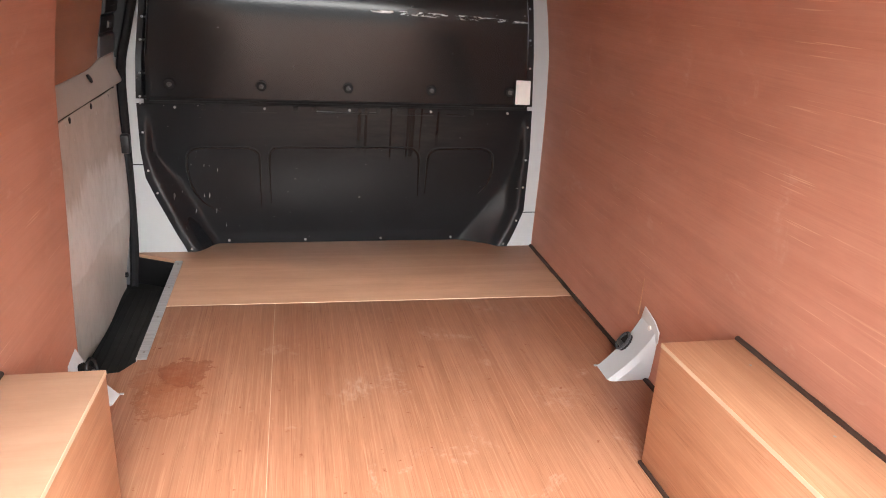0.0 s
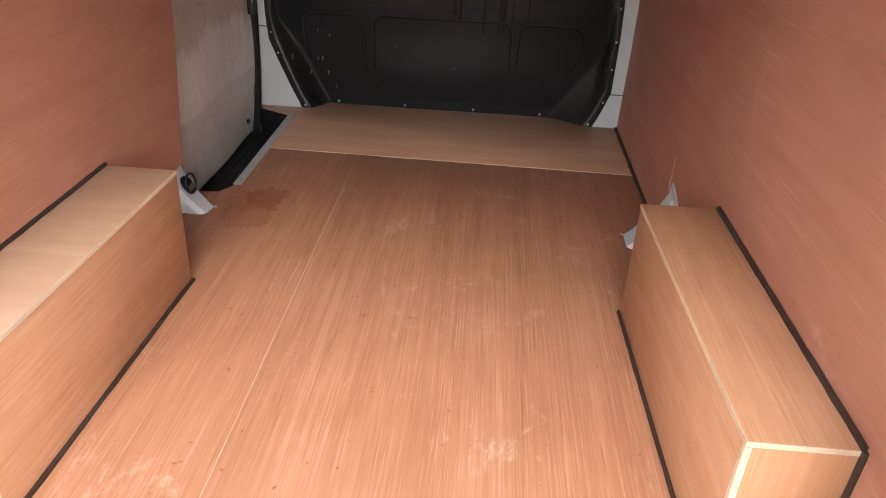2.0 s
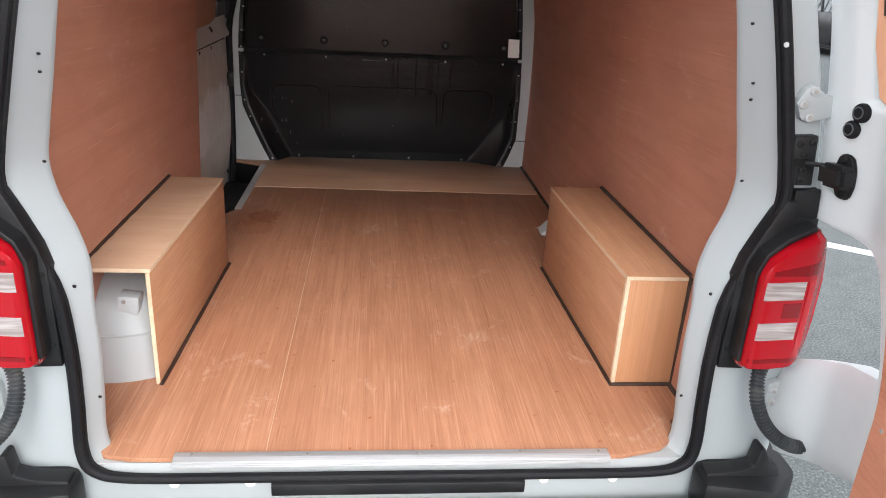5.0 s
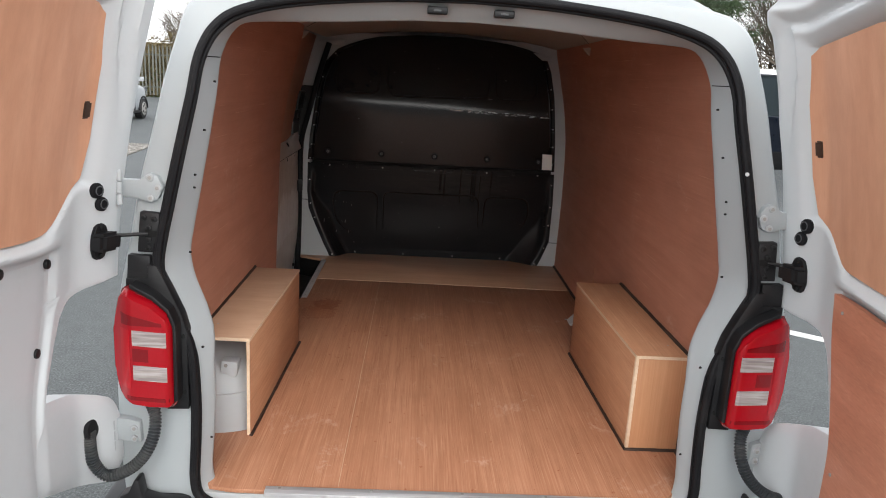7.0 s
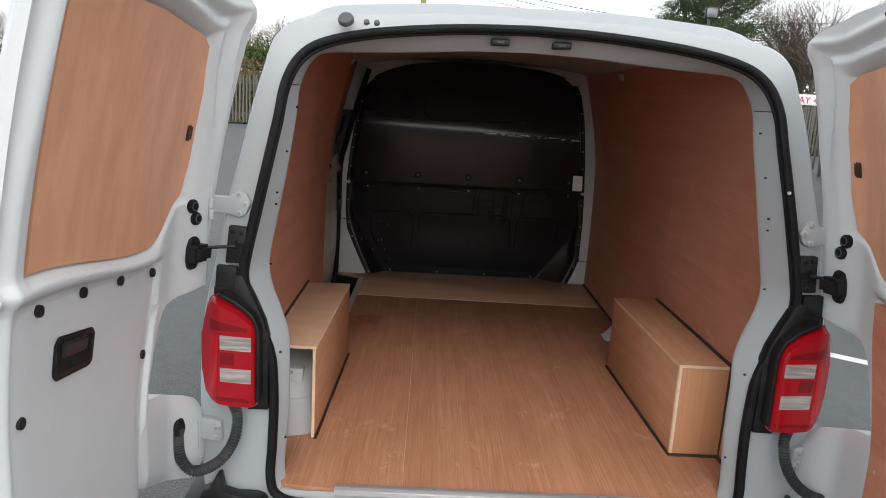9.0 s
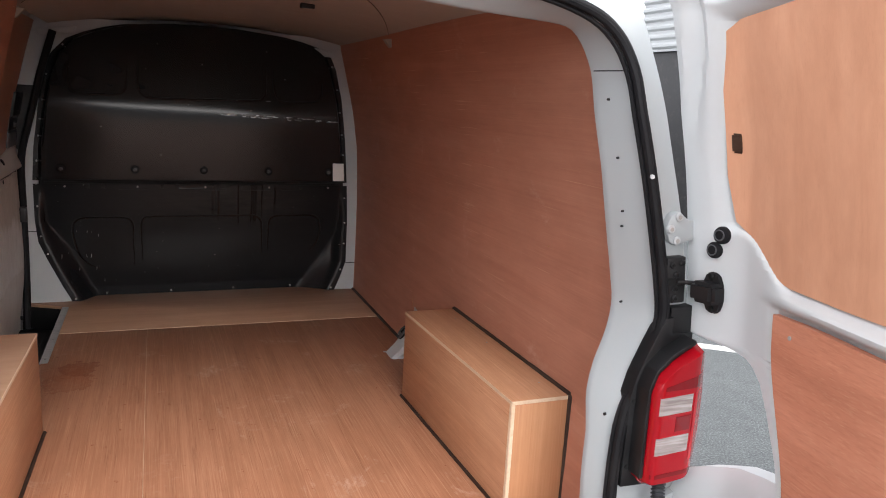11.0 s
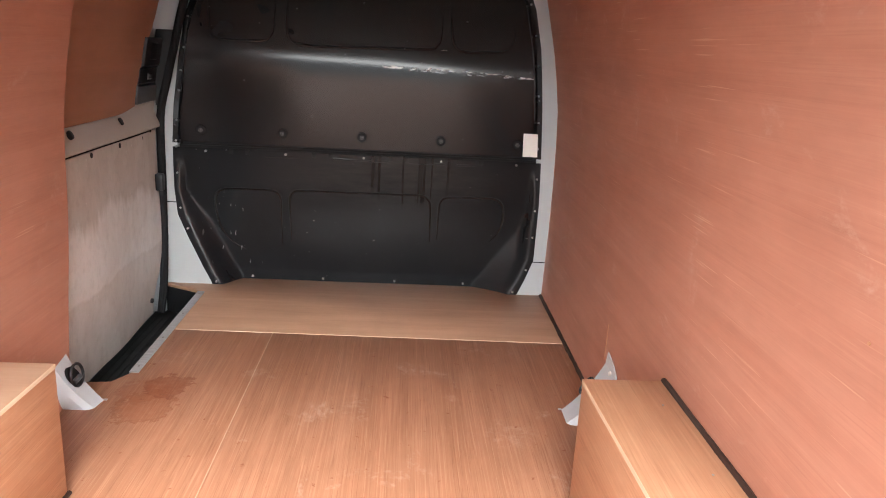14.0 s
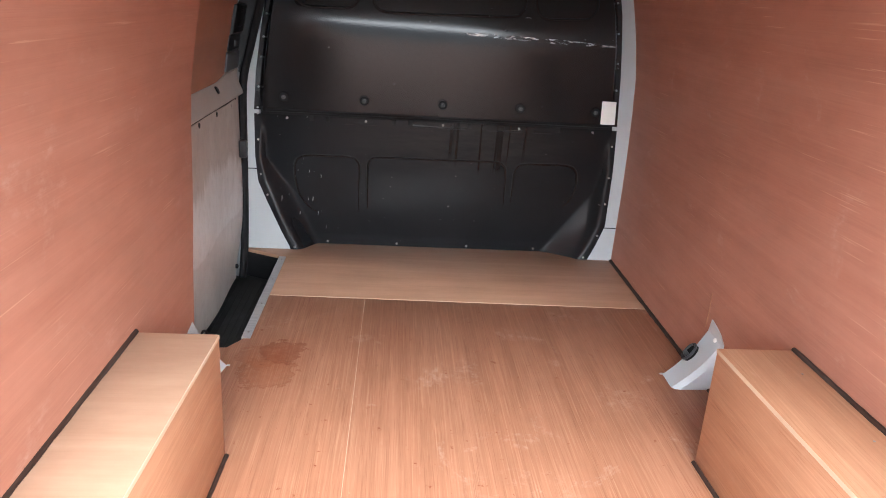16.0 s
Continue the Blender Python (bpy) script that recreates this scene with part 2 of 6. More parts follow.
# Daylight balanced in the colour: one white paint, darker copies for frame and jamb.
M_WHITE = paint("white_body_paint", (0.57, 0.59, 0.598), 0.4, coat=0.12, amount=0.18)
M_JAMB_DIMMED = paint("white_paint_dimmed_jamb", (0.42, 0.438, 0.445), 0.4, amount=0.3)
M_FRAME_DIMMED = paint("white_paint_dimmed_frame", (0.365, 0.394, 0.404), 0.42, amount=0.2)
M_BLACK = plastic("black_trim_plastic", (0.010, 0.010, 0.011), 0.42, dust=0.08, spec=0.32, tint=(0.2, 0.205, 0.21))
M_RUBBER = plastic("black_rubber_seal", (0.008, 0.008, 0.0095), 0.6, dust=0.04, spec=0.2)
M_SEALANT = plastic("dark_brown_sealant", (0.040, 0.021, 0.014), 0.6, 90.0, 0.3, 0.1)
M_STEEL = plastic("zinc_screw", (0.33, 0.32, 0.30), 0.35, dust=0.3)
M_CEIL = plastic("ceiling_hardboard", (0.36, 0.325, 0.285), 0.6, 120.0, 0.1, 0.25, (0.45, 0.4, 0.34))


def bulkhead_material(name, rough, spec, film_amount):
    """Satin black moulding with dust, wiped smears, drips and pale scuffs."""
    m = Mat(name, rough, spec=spec)
    wipe = m.noise((2.0, 1, 2.4), 1.2, 3, 0.5, 0.4)
    drip = m.noise((52, 1, 0.8), 1.0, 2, 0.5)
    fleck = m.noise((70, 1, 16), 1.0, 2, 0.5)
    fine = m.noise((6, 1, 30), 1.0, 5, 0.7)
    base = m.mix("MIX", m.span(wipe, 0.35, 0.7, 0.0, 0.8), (0.0085, 0.0094, 0.0107), (0.0125, 0.0135, 0.0150))
    film = m.times(m.span(m.spot((0.10, -0.1, 0.515), (0.60, 2.0, 0.16)), 0.0, 0.6), m.span(fine, 0.25, 0.75))
    base = m.mix("MIX", m.times(film, film_amount), base, (0.045, 0.040, 0.036))
    run = m.times(m.span(drip, 0.57, 0.61), m.span(m.spot((0.19, -0.1, 0.53), (0.26, 2.0, 0.20)), 0.15, 0.4))
    base = m.mix("MIX", m.times(run, 0.85), base, (0.003, 0.003, 0.003))
    low = m.times(m.span(fleck, 0.70, 0.73), m.times(m.span(m.spot((-0.50, -0.05, 0.24), (0.24, 2.0, 0.26)), 0.1, 0.5), 0.6))
    base = m.mix("MIX", low, base, (0.42, 0.42, 0.42))
    nick = m.times(m.span(m.noise((34, 1, 60), 1.0, 2, 0.5), 0.745, 0.765), 0.35)
    base = m.mix("MIX", nick, base, (0.3, 0.29, 0.28))
    scuff = m.times(m.span(m.noise((22, 1, 110), 1.0, 4, 0.7), 0.53, 0.6), m.span(m.spot((0.36, -0.185, 0.9605), (0.40, 2.0, 0.010), 1.66), 0.1, 0.3))
    base = m.mix("MIX", m.times(scuff, 0.9), base, (0.66, 0.66, 0.64))
    m.colour(base)
    return m.bump(m.noise((1, 1, 1), 260.0, 2, 0.5), 0.05, 0.0003).m


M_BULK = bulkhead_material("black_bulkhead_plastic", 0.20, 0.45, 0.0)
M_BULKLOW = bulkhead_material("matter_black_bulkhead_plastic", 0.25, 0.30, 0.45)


def smeared_board():
    """Grey-beige hardboard, wiped: a pale band with spiky upper tide marks between two duller ones."""
    m = Mat("grey_beige_hardboard", 0.4, spec=0.4)
    height = m.axis("Z")
    spikes = m.noise((1, 9.0, 0.5), 1.0, 4, 0.6, 0.5)
    broad = m.noise((1, 2.2, 0.8), 1.0, 3, 0.5)
    upper = m.span(m.plus(height, m.plus(m.times(spikes, 0.26), m.times(broad, 0.20))), 0.785, 0.83)
    lower = m.span(m.plus(height, m.plus(m.times(broad, 0.10), m.times(spikes, 0.05))), 0.40, 0.412)
    dirt = m.noise((1, 6, 3), 1.2, 6, 0.68)
    fine = m.noise((1, 30, 22), 1.0, 5, 0.7)
    pale = m.mix("MIX", m.times(lower, 0.8), (0.66, 0.61, 0.565), (0.80, 0.77, 0.74))
    c = m.mix("MIX", upper, pale, (0.59, 0.53, 0.475))
    c = m.mix("MULTIPLY", 0.35, c, m.ramp(dirt, (0.33, (0.58, 0.52, 0.47)), (0.6, (1, 1, 1))))
    c = m.mix("MULTIPLY", 0.18, c, m.ramp(fine, (0.36, (0.5, 0.46, 0.42)), (0.5, (1, 1, 1))))
    nick = m.times(m.span(m.noise((1, 60, 45), 1.0, 2, 0.5), 0.72, 0.75), 0.6)
    m.colour(m.mix("MIX", nick, c, (0.75, 0.73, 0.7)))
    m.rough(m.span(upper, 0.0, 1.0, 0.30, 0.46))
    return m.bump(dirt, 0.03, 0.001).m


M_BOARD = smeared_board()
M_LEDGE = paint("grey_beige_inner_door", (0.50, 0.44, 0.39), 0.34, amount=0.5, coat=0.15)
M_MAT = plastic("black_step_mat", (0.014, 0.015, 0.015), 0.55, 400.0, 0.5, 0.15)
M_INSET = plastic("matt_black_recess", (0.004, 0.004, 0.004), 0.8, dust=0.0)
M_CARD = paint("white_card", (0.78, 0.76, 0.72), 0.6, amount=0.2)


def aluminium():
    m = Mat("brushed_aluminium", 0.45, 0.55)
    g = m.noise((3, 200, 200), 1.0, 3, 0.6)
    m.colour(m.ramp(g, (0.3, (0.46, 0.46, 0.47)), (0.7, (0.64, 0.64, 0.65))))
    return m.bump(g, 0.1, 0.0003).m


M_ALU = aluminium()


def lens(name, colour, rough=0.12, trans=0.35, lines=True):
    m = Mat(name, rough)
    m.colour(colour)
    m.b.inputs["Transmission Weight"].default_value = trans
    m.b.inputs["IOR"].default_value = 1.49
    m.b.inputs["Coat Weight"].default_value = 0.15
    m.b.inputs["Coat Roughness"].default_value = 0.03
    if lines:
        m.bump(m.noise((140, 1, 6), 1.0, 2, 0.4), 0.25, 0.002)
    return m.m


M_RED = lens("red_lens", (0.33, 0.003, 0.009), 0.16, 0.0)
M_DARKRED = lens("dark_red_lens", (0.18, 0.002, 0.005), 0.16, 0.0)
def ribbed_lens():
    m = Mat("clear_ribbed_lens", 0.15)
    rib = m.noise((14, 1, 190), 1.0, 2, 0.4)
    m.colour(m.ramp(rib, (0.35, (0.24, 0.20, 0.195)), (0.55, (0.33, 0.29, 0.28)), (0.72, (0.44, 0.40, 0.39))))
    m.b.inputs["Coat Weight"].default_value = 0.5
    return m.bump(rib, 0.3, 0.002).m


M_CLEAR = ribbed_lens()


# ---------------------------------------------------------------- building blocks
def group_at(name, at, **tags):
    """An Empty at the base of a thing."""
    ob = new(name)
    ob.location = at
    ob.empty_display_size = 0.1
    return tagged(ob, **tags)


def origin_of(ob):
    p = Vector((0, 0, 0))
    while ob:
        p, ob = p + ob.location, ob.parent
    return p


def part(name, bm, material, parent=None, label="", smooth=True, **tags):
    """One mesh object from a bmesh in world coordinates, under a thing or a part."""
    if parent:
        bmesh.ops.translate(bm, verts=bm.verts, vec=-origin_of(parent))
    bmesh.ops.recalc_face_normals(bm, faces=bm.faces)
    me = bpy.data.meshes.new(name)
    for f in bm.faces:
        f.smooth = smooth
    bm.to_mesh(me)
    bm.free()
    if smooth:
        me.set_sharp_from_angle(angle=radians(35))
    for mat in material if isinstance(material, (list, tuple)) else (material,):
        me.materials.append(mat)
    ob = new(name, me)
    ob.parent = parent
    return tagged(ob, label=label, **tags)


def box(x0, x1, y0, y1, z0, z1, bevel=0.0, seg=2, bm=None):
    own = bmesh.new()
    bmesh.ops.create_cube(own, size=1.0)
    for v in own.verts:
        v.co = Vector((x0 + (v.co.x + 0.5) * (x1 - x0), y0 + (v.co.y + 0.5) * (y1 - y0), z0 + (v.co.z + 0.5) * (z1 - z0)))
    if bevel:
        bmesh.ops.bevel(own, geom=own.edges[:], offset=bevel, segments=seg, affect="EDGES", profile=0.5)
    return merge(bm, own)


def merge(bm, own):
    if bm is None:
        return own
    me = bpy.data.meshes.new("tmp")
    own.to_mesh(me)
    own.free()
    bm.from_mesh(me)
    bpy.data.meshes.remove(me)
    return bm


def disc(centre, axis, radius, depth, seg=16, bevel=0.0, bm=None, top=None):
    """A short cylinder whose axis points along a direction; top: radius of the far end."""
    own = bmesh.new()
    bmesh.ops.create_cone(own, cap_ends=True, segments=seg, radius1=radius, radius2=radius if top is None else top, depth=depth)
    if bevel:
        rim = [e for e in own.edges if abs(e.verts[0].co.z - e.verts[1].co.z) < 1e-6 and e.verts[0].co.z > 0]
        bmesh.ops.bevel(own, geom=rim, offset=bevel, segments=2, affect="EDGES", profile=0.5)
    turn = Vector((0, 0, 1)).rotation_difference(Vector(axis).normalized()).to_matrix().to_4x4()
    bmesh.ops.transform(own, matrix=Matrix.Translation(centre) @ turn, verts=own.verts)
    return merge(bm, own)


def skin(front, back=None, bm=None, closed=False):
    """A sheet through rows of points, with a back and a rim if a second set of rows is given."""
    bm = bm or bmesh.new()

    def lay(rows):
        vs = [[bm.verts.new(p) for p in row] for row in rows]
        for a, b in zip(vs, vs[1:]):
            n = len(a)
            for i in range(n if closed else n - 1):
                j = (i + 1) % n
                bm.faces.new((a[i], a[j], b[j], b[i]))
        return vs
    f = lay(front)
    if back:
        g = lay(back)
        for a, b in ((f[0], g[0]), (f[-1], g[-1])):
            for i in range(len(a) if closed else len(a) - 1):
                j = (i + 1) % len(a)
                bm.faces.new((a[i], b[i], b[j], a[j]))
        if not closed:
            for k in (0, -1):
                for (r, s), (p, q) in zip(zip(f, f[1:]), zip(g, g[1:])):
                    bm.faces.new((r[k], s[k], q[k], p[k]))
    return bm


def curve_points(pts, per=4, loop=False):
    """A smooth line through points (Catmull-Rom)."""
    pts = [Vector(p) for p in pts]
    n, out = len(pts), []
    for i in range(n if loop else n - 1):
        a, b, c, d = (pts[k % n] if loop else pts[max(0, min(n - 1, k))] for k in (i - 1, i, i + 1, i + 2))
        for s in range(per):
            t = s / per
            out.append(0.5 * (2 * b + (c - a) * t + (2 * a - 5 * b + 4 * c - d) * t * t + (3 * b - a - 3 * c + d) * t ** 3))
    if not loop:
        out.append(pts[-1])
    return out


def tube(pts, radius, seg=10, loop=False, bm=None, flat=1.0):
    """A pipe along points; radius: a number, or one for each point."""
    pts, rings = [Vector(p) for p in pts], []
    n = len(pts)
    ref = Vector((0, 1, 0))
    for i, p in enumerate(pts):
        t = (pts[(i + 1) % n] - pts[i - 1]) if loop or 0 < i < n - 1 else (pts[1] - pts[0] if i == 0 else pts[-1] - pts[-2])
        t.normalize()
        a = t.cross(ref)
        if a.length < 0.05:
            a = t.cross(Vector((1, 0, 0)))
        a.normalize()
        b = a.cross(t)
        r = radius[i] if isinstance(radius, (list, tuple)) else radius
        rings.append([p + r * (math.cos(2 * math.pi * k / seg) * a + flat * math.sin(2 * math.pi * k / seg) * b) for k in range(seg)])
    if loop:
        rings.append(rings[0])
    bm = skin(rings, None, bm, closed=True)
    if not loop:
        for ring in (rings[0], rings[-1]):
            bm.faces.new([bm.verts.new(p) for p in ring])
    bmesh.ops.remove_doubles(bm, verts=bm.verts, dist=1e-5)
    return bm


def prism(poly, axis, a, b, bevel=0.0, bm=None):
    """A polygon in the plane across an axis, drawn out from a to b along it. poly holds the two other coordinates in order."""
    own = bmesh.new()
    k = "xyz".index(axis)

    def at(p, v):
        q = list(p)
        q.insert(k, v)
        return own.verts.new(q)
    lo, hi = [at(p, a) for p in poly], [at(p, b) for p in poly]
    own.faces.new(lo)
    own.faces.new(hi[::-1])
    for i in range(len(poly)):
        j = (i + 1) % len(poly)
        own.faces.new((lo[i], hi[i], hi[j], lo[j]))
    bmesh.ops.recalc_face_normals(own, faces=own.faces)
    if bevel:
        bmesh.ops.bevel(own, geom=own.edges[:], offset=bevel, segments=2, affect="EDGES", profile=0.5)
    return merge(bm, own)


def smoothstep(a, b, x):
    t = max(0.0, min(1.0, (x - a) / (b - a)))
    return t * t * (3 - 2 * t)


def lerp_table(table, x):
    return float(np.interp(x, [p for p, _ in table], [q for _, q in table]))


# ---------------------------------------------------------------- load bay: floor, walls, ceiling
F = 0.58          # top of the load floor above the ground
MID = 0.015       # middle line of the van


def lean(z):
    """How far the van's tail leans forward at a height."""
    return 0.242 * max(0.0, z - 1.1) ** 3.2


WALL = ((0.55, 0.797), (0.9, 0.803), (1.1, 0.803), (1.25, 0.80), (1.4, 0.793), (1.55, 0.772), (1.64, 0.755), (1.78, 0.722), (1.93, 0.685))


def wall_x(y, z):
    """Half width between the linings."""
    return lerp_table(WALL, z) - 0.018 * (1 - (y - 0.2) / 2.55) + 0.004 * math.sin(3.0 * y + 1.0) * (z - 0.58)


floor_bm = box(-0.68, 0.89, 0.012, 2.84, 0.50, 0.565)
box(-0.86, -0.68, 0.012, 1.69, 0.50, 0.565, bm=floor_bm)
box(-0.86, -0.68, 2.71, 2.84, 0.50, 0.565, bm=floor_bm)
van_floor = part("floor", floor_bm, M_JAMB_DIMMED, label="white painted steel van floor under plywood sheets", category="floor", kind="structure")


def floor_sheet(poly, top, mat, label):
    bm = prism(poly, "z", 0.567, top, 0.0015)
    return part("floor_panel", bm, mat, van_floor, label)


floor_sheet([(-0.60, 0.012), (-0.2983, 0.004), (-0.2983, 2.165), (-0.684, 2.171), (-0.684, 1.795), (-0.72, 1.735), (-0.815, 1.725), (-0.815, 0.16), (-0.70, 0.14), (-0.685, 0.06), (-0.66, 0.025)],
            F, M_FLOOR, "reddish plywood floor sheet with a rust stain")
floor_sheet([(-0.2973, 0.004), (0.55, 0.006), (0.655, 0.035), (0.70, 0.07), (0.725, 0.15), (0.835, 0.16), (0.83, 2.146), (-0.2973, 2.165)],
            F, M_FLOOR, "reddish plywood floor sheet with pale scuffs")
floor_sheet([(-0.684, 2.173), (0.84, 2.148), (0.84, 2.815), (-0.86, 2.815), (-0.86, 2.69), (-0.684, 2.60)],
            F + 0.0015, M_FRONT, "smooth tan floor board in front of the bulkhead")


def ply_wall(side, y0, y1, z0, z1, name, label, inset=0.0, slant=0.0):
    def ys(z):
        a = y0 + 0.10 * smoothstep(1.6, 1.92, z)
        b = y1 + slant * smoothstep(0.58, 1.2, z)
        return [a + (b - a) * i / 24 for i in range(25)]
    zs = [z0 + (z1 - z0) * i / 30 for i in range(31)]
    front = [[(MID * 0.5 + side * (wall_x(y, z) + inset), y, z) for y in ys(z)] for z in zs]
    back = [[(MID * 0.5 + side * (wall_x(y, z) + inset + 0.006), y, z) for y in ys(z)] for z in zs]
    return part(name, skin(front, back), M_WALL, label=label, category="wall", kind="structure")


wall_right = ply_wall(1, 0.13, 2.692, F + 0.002, 1.945, "wall_right", "reddish-brown plywood lining with pale scratches and screw heads")
wall_left = ply_wall(-1, 0.13, 1.61, F + 0.002, 1.945, "wall_left", "reddish-brown plywood lining along the van side", slant=0.09)

ys = [0.21 + 2.61 * i / 20 for i in range(21)]
us = [-1 + i / 14 for i in range(29)]


def ceiling_z(x, y):
    return 1.925 + (0.025 + 0.05 * smoothstep(0.2, 0.9, y)) * (1 - min(1, abs(x) / 0.74) ** 2.2)


front = [[(MID * 0.5 + u * 0.705, y, ceiling_z(u * 0.705, y)) for u in us] for y in ys]
rear = [[(MID * 0.5 + u * 0.705, y, ceiling_z(u * 0.705, y) + 0.01) for u in us] for y in ys]
ceiling = part("ceiling", skin(front, rear), M_CEIL, label="beige hardboard roof lining with a curved joint", category="ceiling", kind="structure")

# pale lipped joint that sweeps across the roof lining, its clips and the unlit roof lamp
def joint_y(u):
    return 1.80 - 1.05 * (1 - u * u)


M_LIP = plastic("pale_hardboard_edge", (0.40, 0.36, 0.31), 0.6)
part("joint", tube([(MID * 0.5 + u * 0.68, joint_y(u), ceiling_z(u * 0.68, joint_y(u)) - 0.002) for u in us], 0.0022, 6), M_LIP, ceiling)
part("joint_gap", tube([(MID * 0.5 + u * 0.68, joint_y(u) - 0.005, ceiling_z(u * 0.68, joint_y(u)) - 0.0005) for u in us], 0.0018, 6), M_SEALANT, ceiling)
for s in (-1, 1):
    part("clip", prism([(s * 0.655, 1.915), (s * 0.685, 1.882), (s * 0.690, 1.882), (s * 0.690, 1.918)], "y", 1.745, 1.775, 0.002), M_LIP, ceiling)
lamp = part("roof_lamp", box(0.255, 0.305, 1.448, 1.482, 1.975, 1.994, 0.004), M_BLACK, label="small black roof lamp, unlit", category="lamp")
part("lamp_lens", box(0.262, 0.298, 1.453, 1.477, 1.9735, 1.976, 0.001), M_LIP, lamp)

# White steel behind the bulkhead, closing the bay
wall_front = part("wall_front", box(-0.93, 0.93, 2.80, 2.86, 0.45, 2.06, 0.004), M_WHITE,
                  label="white painted body steel around the bulkhead", category="wall", kind="structure")

part("board_edge", prism([(-0.684, 2.1712), (0.84, 2.1462), (0.84, 2.1479), (-0.684, 2.1729)], "z", 0.567, F + 0.0010), M_EDGE, van_floor, "pale raw edge of the front board", smooth=False)
# ---------------------------------------------------------------- bulkhead
EDGE_R = ((0.58, 0.690), (0.60, 0.700), (0.66, 0.725), (0.745, 0.755), (1.0, 0.757), (1.17, 0.750), (1.4, 0.736), (1.52, 0.724), (1.65, 0.708), (1.80, 0.675), (1.87, 0.645), (1.905, 0.60), (1.935, 0.50), (1.955, 0.39), (1.976, 0.15))
EDGE_L = ((0.58, -0.652), (0.60, -0.660), (0.66, -0.69), (0.80, -0.752), (0.89, -0.788), (1.0, -0.798), (1.2, -0.797), (1.35, -0.786), (1.55, -0.757), (1.70, -0.728), (1.80, -0.69), (1.87, -0.625), (1.905, -0.55), (1.935, -0.46), (1.955, -0.37), (1.976, -0.15))
FLANGE = 2.690     # plane of the rim that is bolted to the body
LOWER = ((0.58, 2.786), (0.63, 2.783), (0.80, 2.752), (1.0, 2.716), (1.20, 2.682))
UPPER = ((1.19, 2.664), (1.26, 2.652), (1.40, 2.628), (1.60, 2.594), (2.0, 2.526))


def ridge_z(x):
    return 1.551 - 0.029 * x


for side, edge, seam_z in ((1, EDGE_R, 0.737), (-1, EDGE_L, 0.943)):
    zs = [0.566 + (1.97 - 0.566) * i / 40 for i in range(41)]
    rows = [[(lerp_table(edge, z) - side * 0.02, z), (side * (0.93 if side > 0 else 0.855), z)] for z in zs]
    post_side = part("side_plate", skin([[(x, FLANGE + 0.003, z) for x, z in r] for r in rows], [[(x, 2.80, z) for x, z in r] for r in rows]), M_JAMB_DIMMED, wall_front, "white painted steel beside the bulkhead")
    a, b = lerp_table(edge, seam_z), side * 0.85
    part("seam", box(min(a, b), max(a, b), FLANGE + 0.0015, FLANGE + 0.004, seam_z - 0.002, seam_z + 0.002), M_BLACK, post_side)


def crease(x, z, x0, z0, x1, z1):
    """Signed distance from the line through two places."""
    n = math.hypot(x1 - x0, z1 - z0)
    return ((x - x0) * (z1 - z0) - (z - z0) * (x1 - x0)) / n


def bulk_y(x, z):
    """The face of the bulkhead: the lower part runs back towards the floor, the upper one swells to a shoulder and leans away above it; folded lower corners meet the flange."""
    e = min(x - lerp_table(EDGE_L, z), lerp_table(EDGE_R, z) - x)
    if z < 1.19:
        y = lerp_table(LOWER, z)
    else:
        h = (z - ridge_z(x)) / 0.018
        y = lerp_table(UPPER, z) + 0.34 * 0.018 * (math.log1p(math.exp(h)) if h < 30 else h)
    if z < 1.10 and x > 0.3:
        d = max(0.0, min(1.0, crease(x, z, 0.485, 0.58, 0.745, 0.97) / 0.150))
        y += (FLANGE - 0.004 - y) * d ** 1.25
    if z < 1.10 and x < -0.3:
        y += (FLANGE - 0.002 - y) * smoothstep(0.0, 0.115, crease(x, z, -0.815, 0.99, -0.545, 0.58))
    wide = (0.075 if x < 0 else 0.025) * smoothstep(1.0, 0.85, z)              # the fillet widens in the lower corners
    y = FLANGE + (y - FLANGE) * smoothstep(0.024, 0.046 + wide, e)
    return y + 0.0012 * math.sin(9 * x + 4 * z) * math.sin(7 * z)


def bulk_rows(z0, z1, n, cols=150):
    rows = []
    for i in range(n + 1):
        z = z0 + (z1 - z0) * i / n
        lx, rx = lerp_table(EDGE_L, z), lerp_table(EDGE_R, z)
        rows.append([(lx + (rx - lx) * k / cols, bulk_y(lx + (rx - lx) * k / cols, z), z) for k in range(cols + 1)])
    return rows


bulkhead = group_at("bulkhead", (0, 2.79, F), label="black moulded plastic bulkhead with scuffs and drips, bolted across the van", category="bulkhead")
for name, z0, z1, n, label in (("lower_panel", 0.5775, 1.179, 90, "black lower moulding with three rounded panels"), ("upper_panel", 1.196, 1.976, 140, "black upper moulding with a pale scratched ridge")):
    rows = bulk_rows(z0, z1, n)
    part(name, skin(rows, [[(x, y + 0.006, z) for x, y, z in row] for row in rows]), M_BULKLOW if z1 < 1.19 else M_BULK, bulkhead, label)
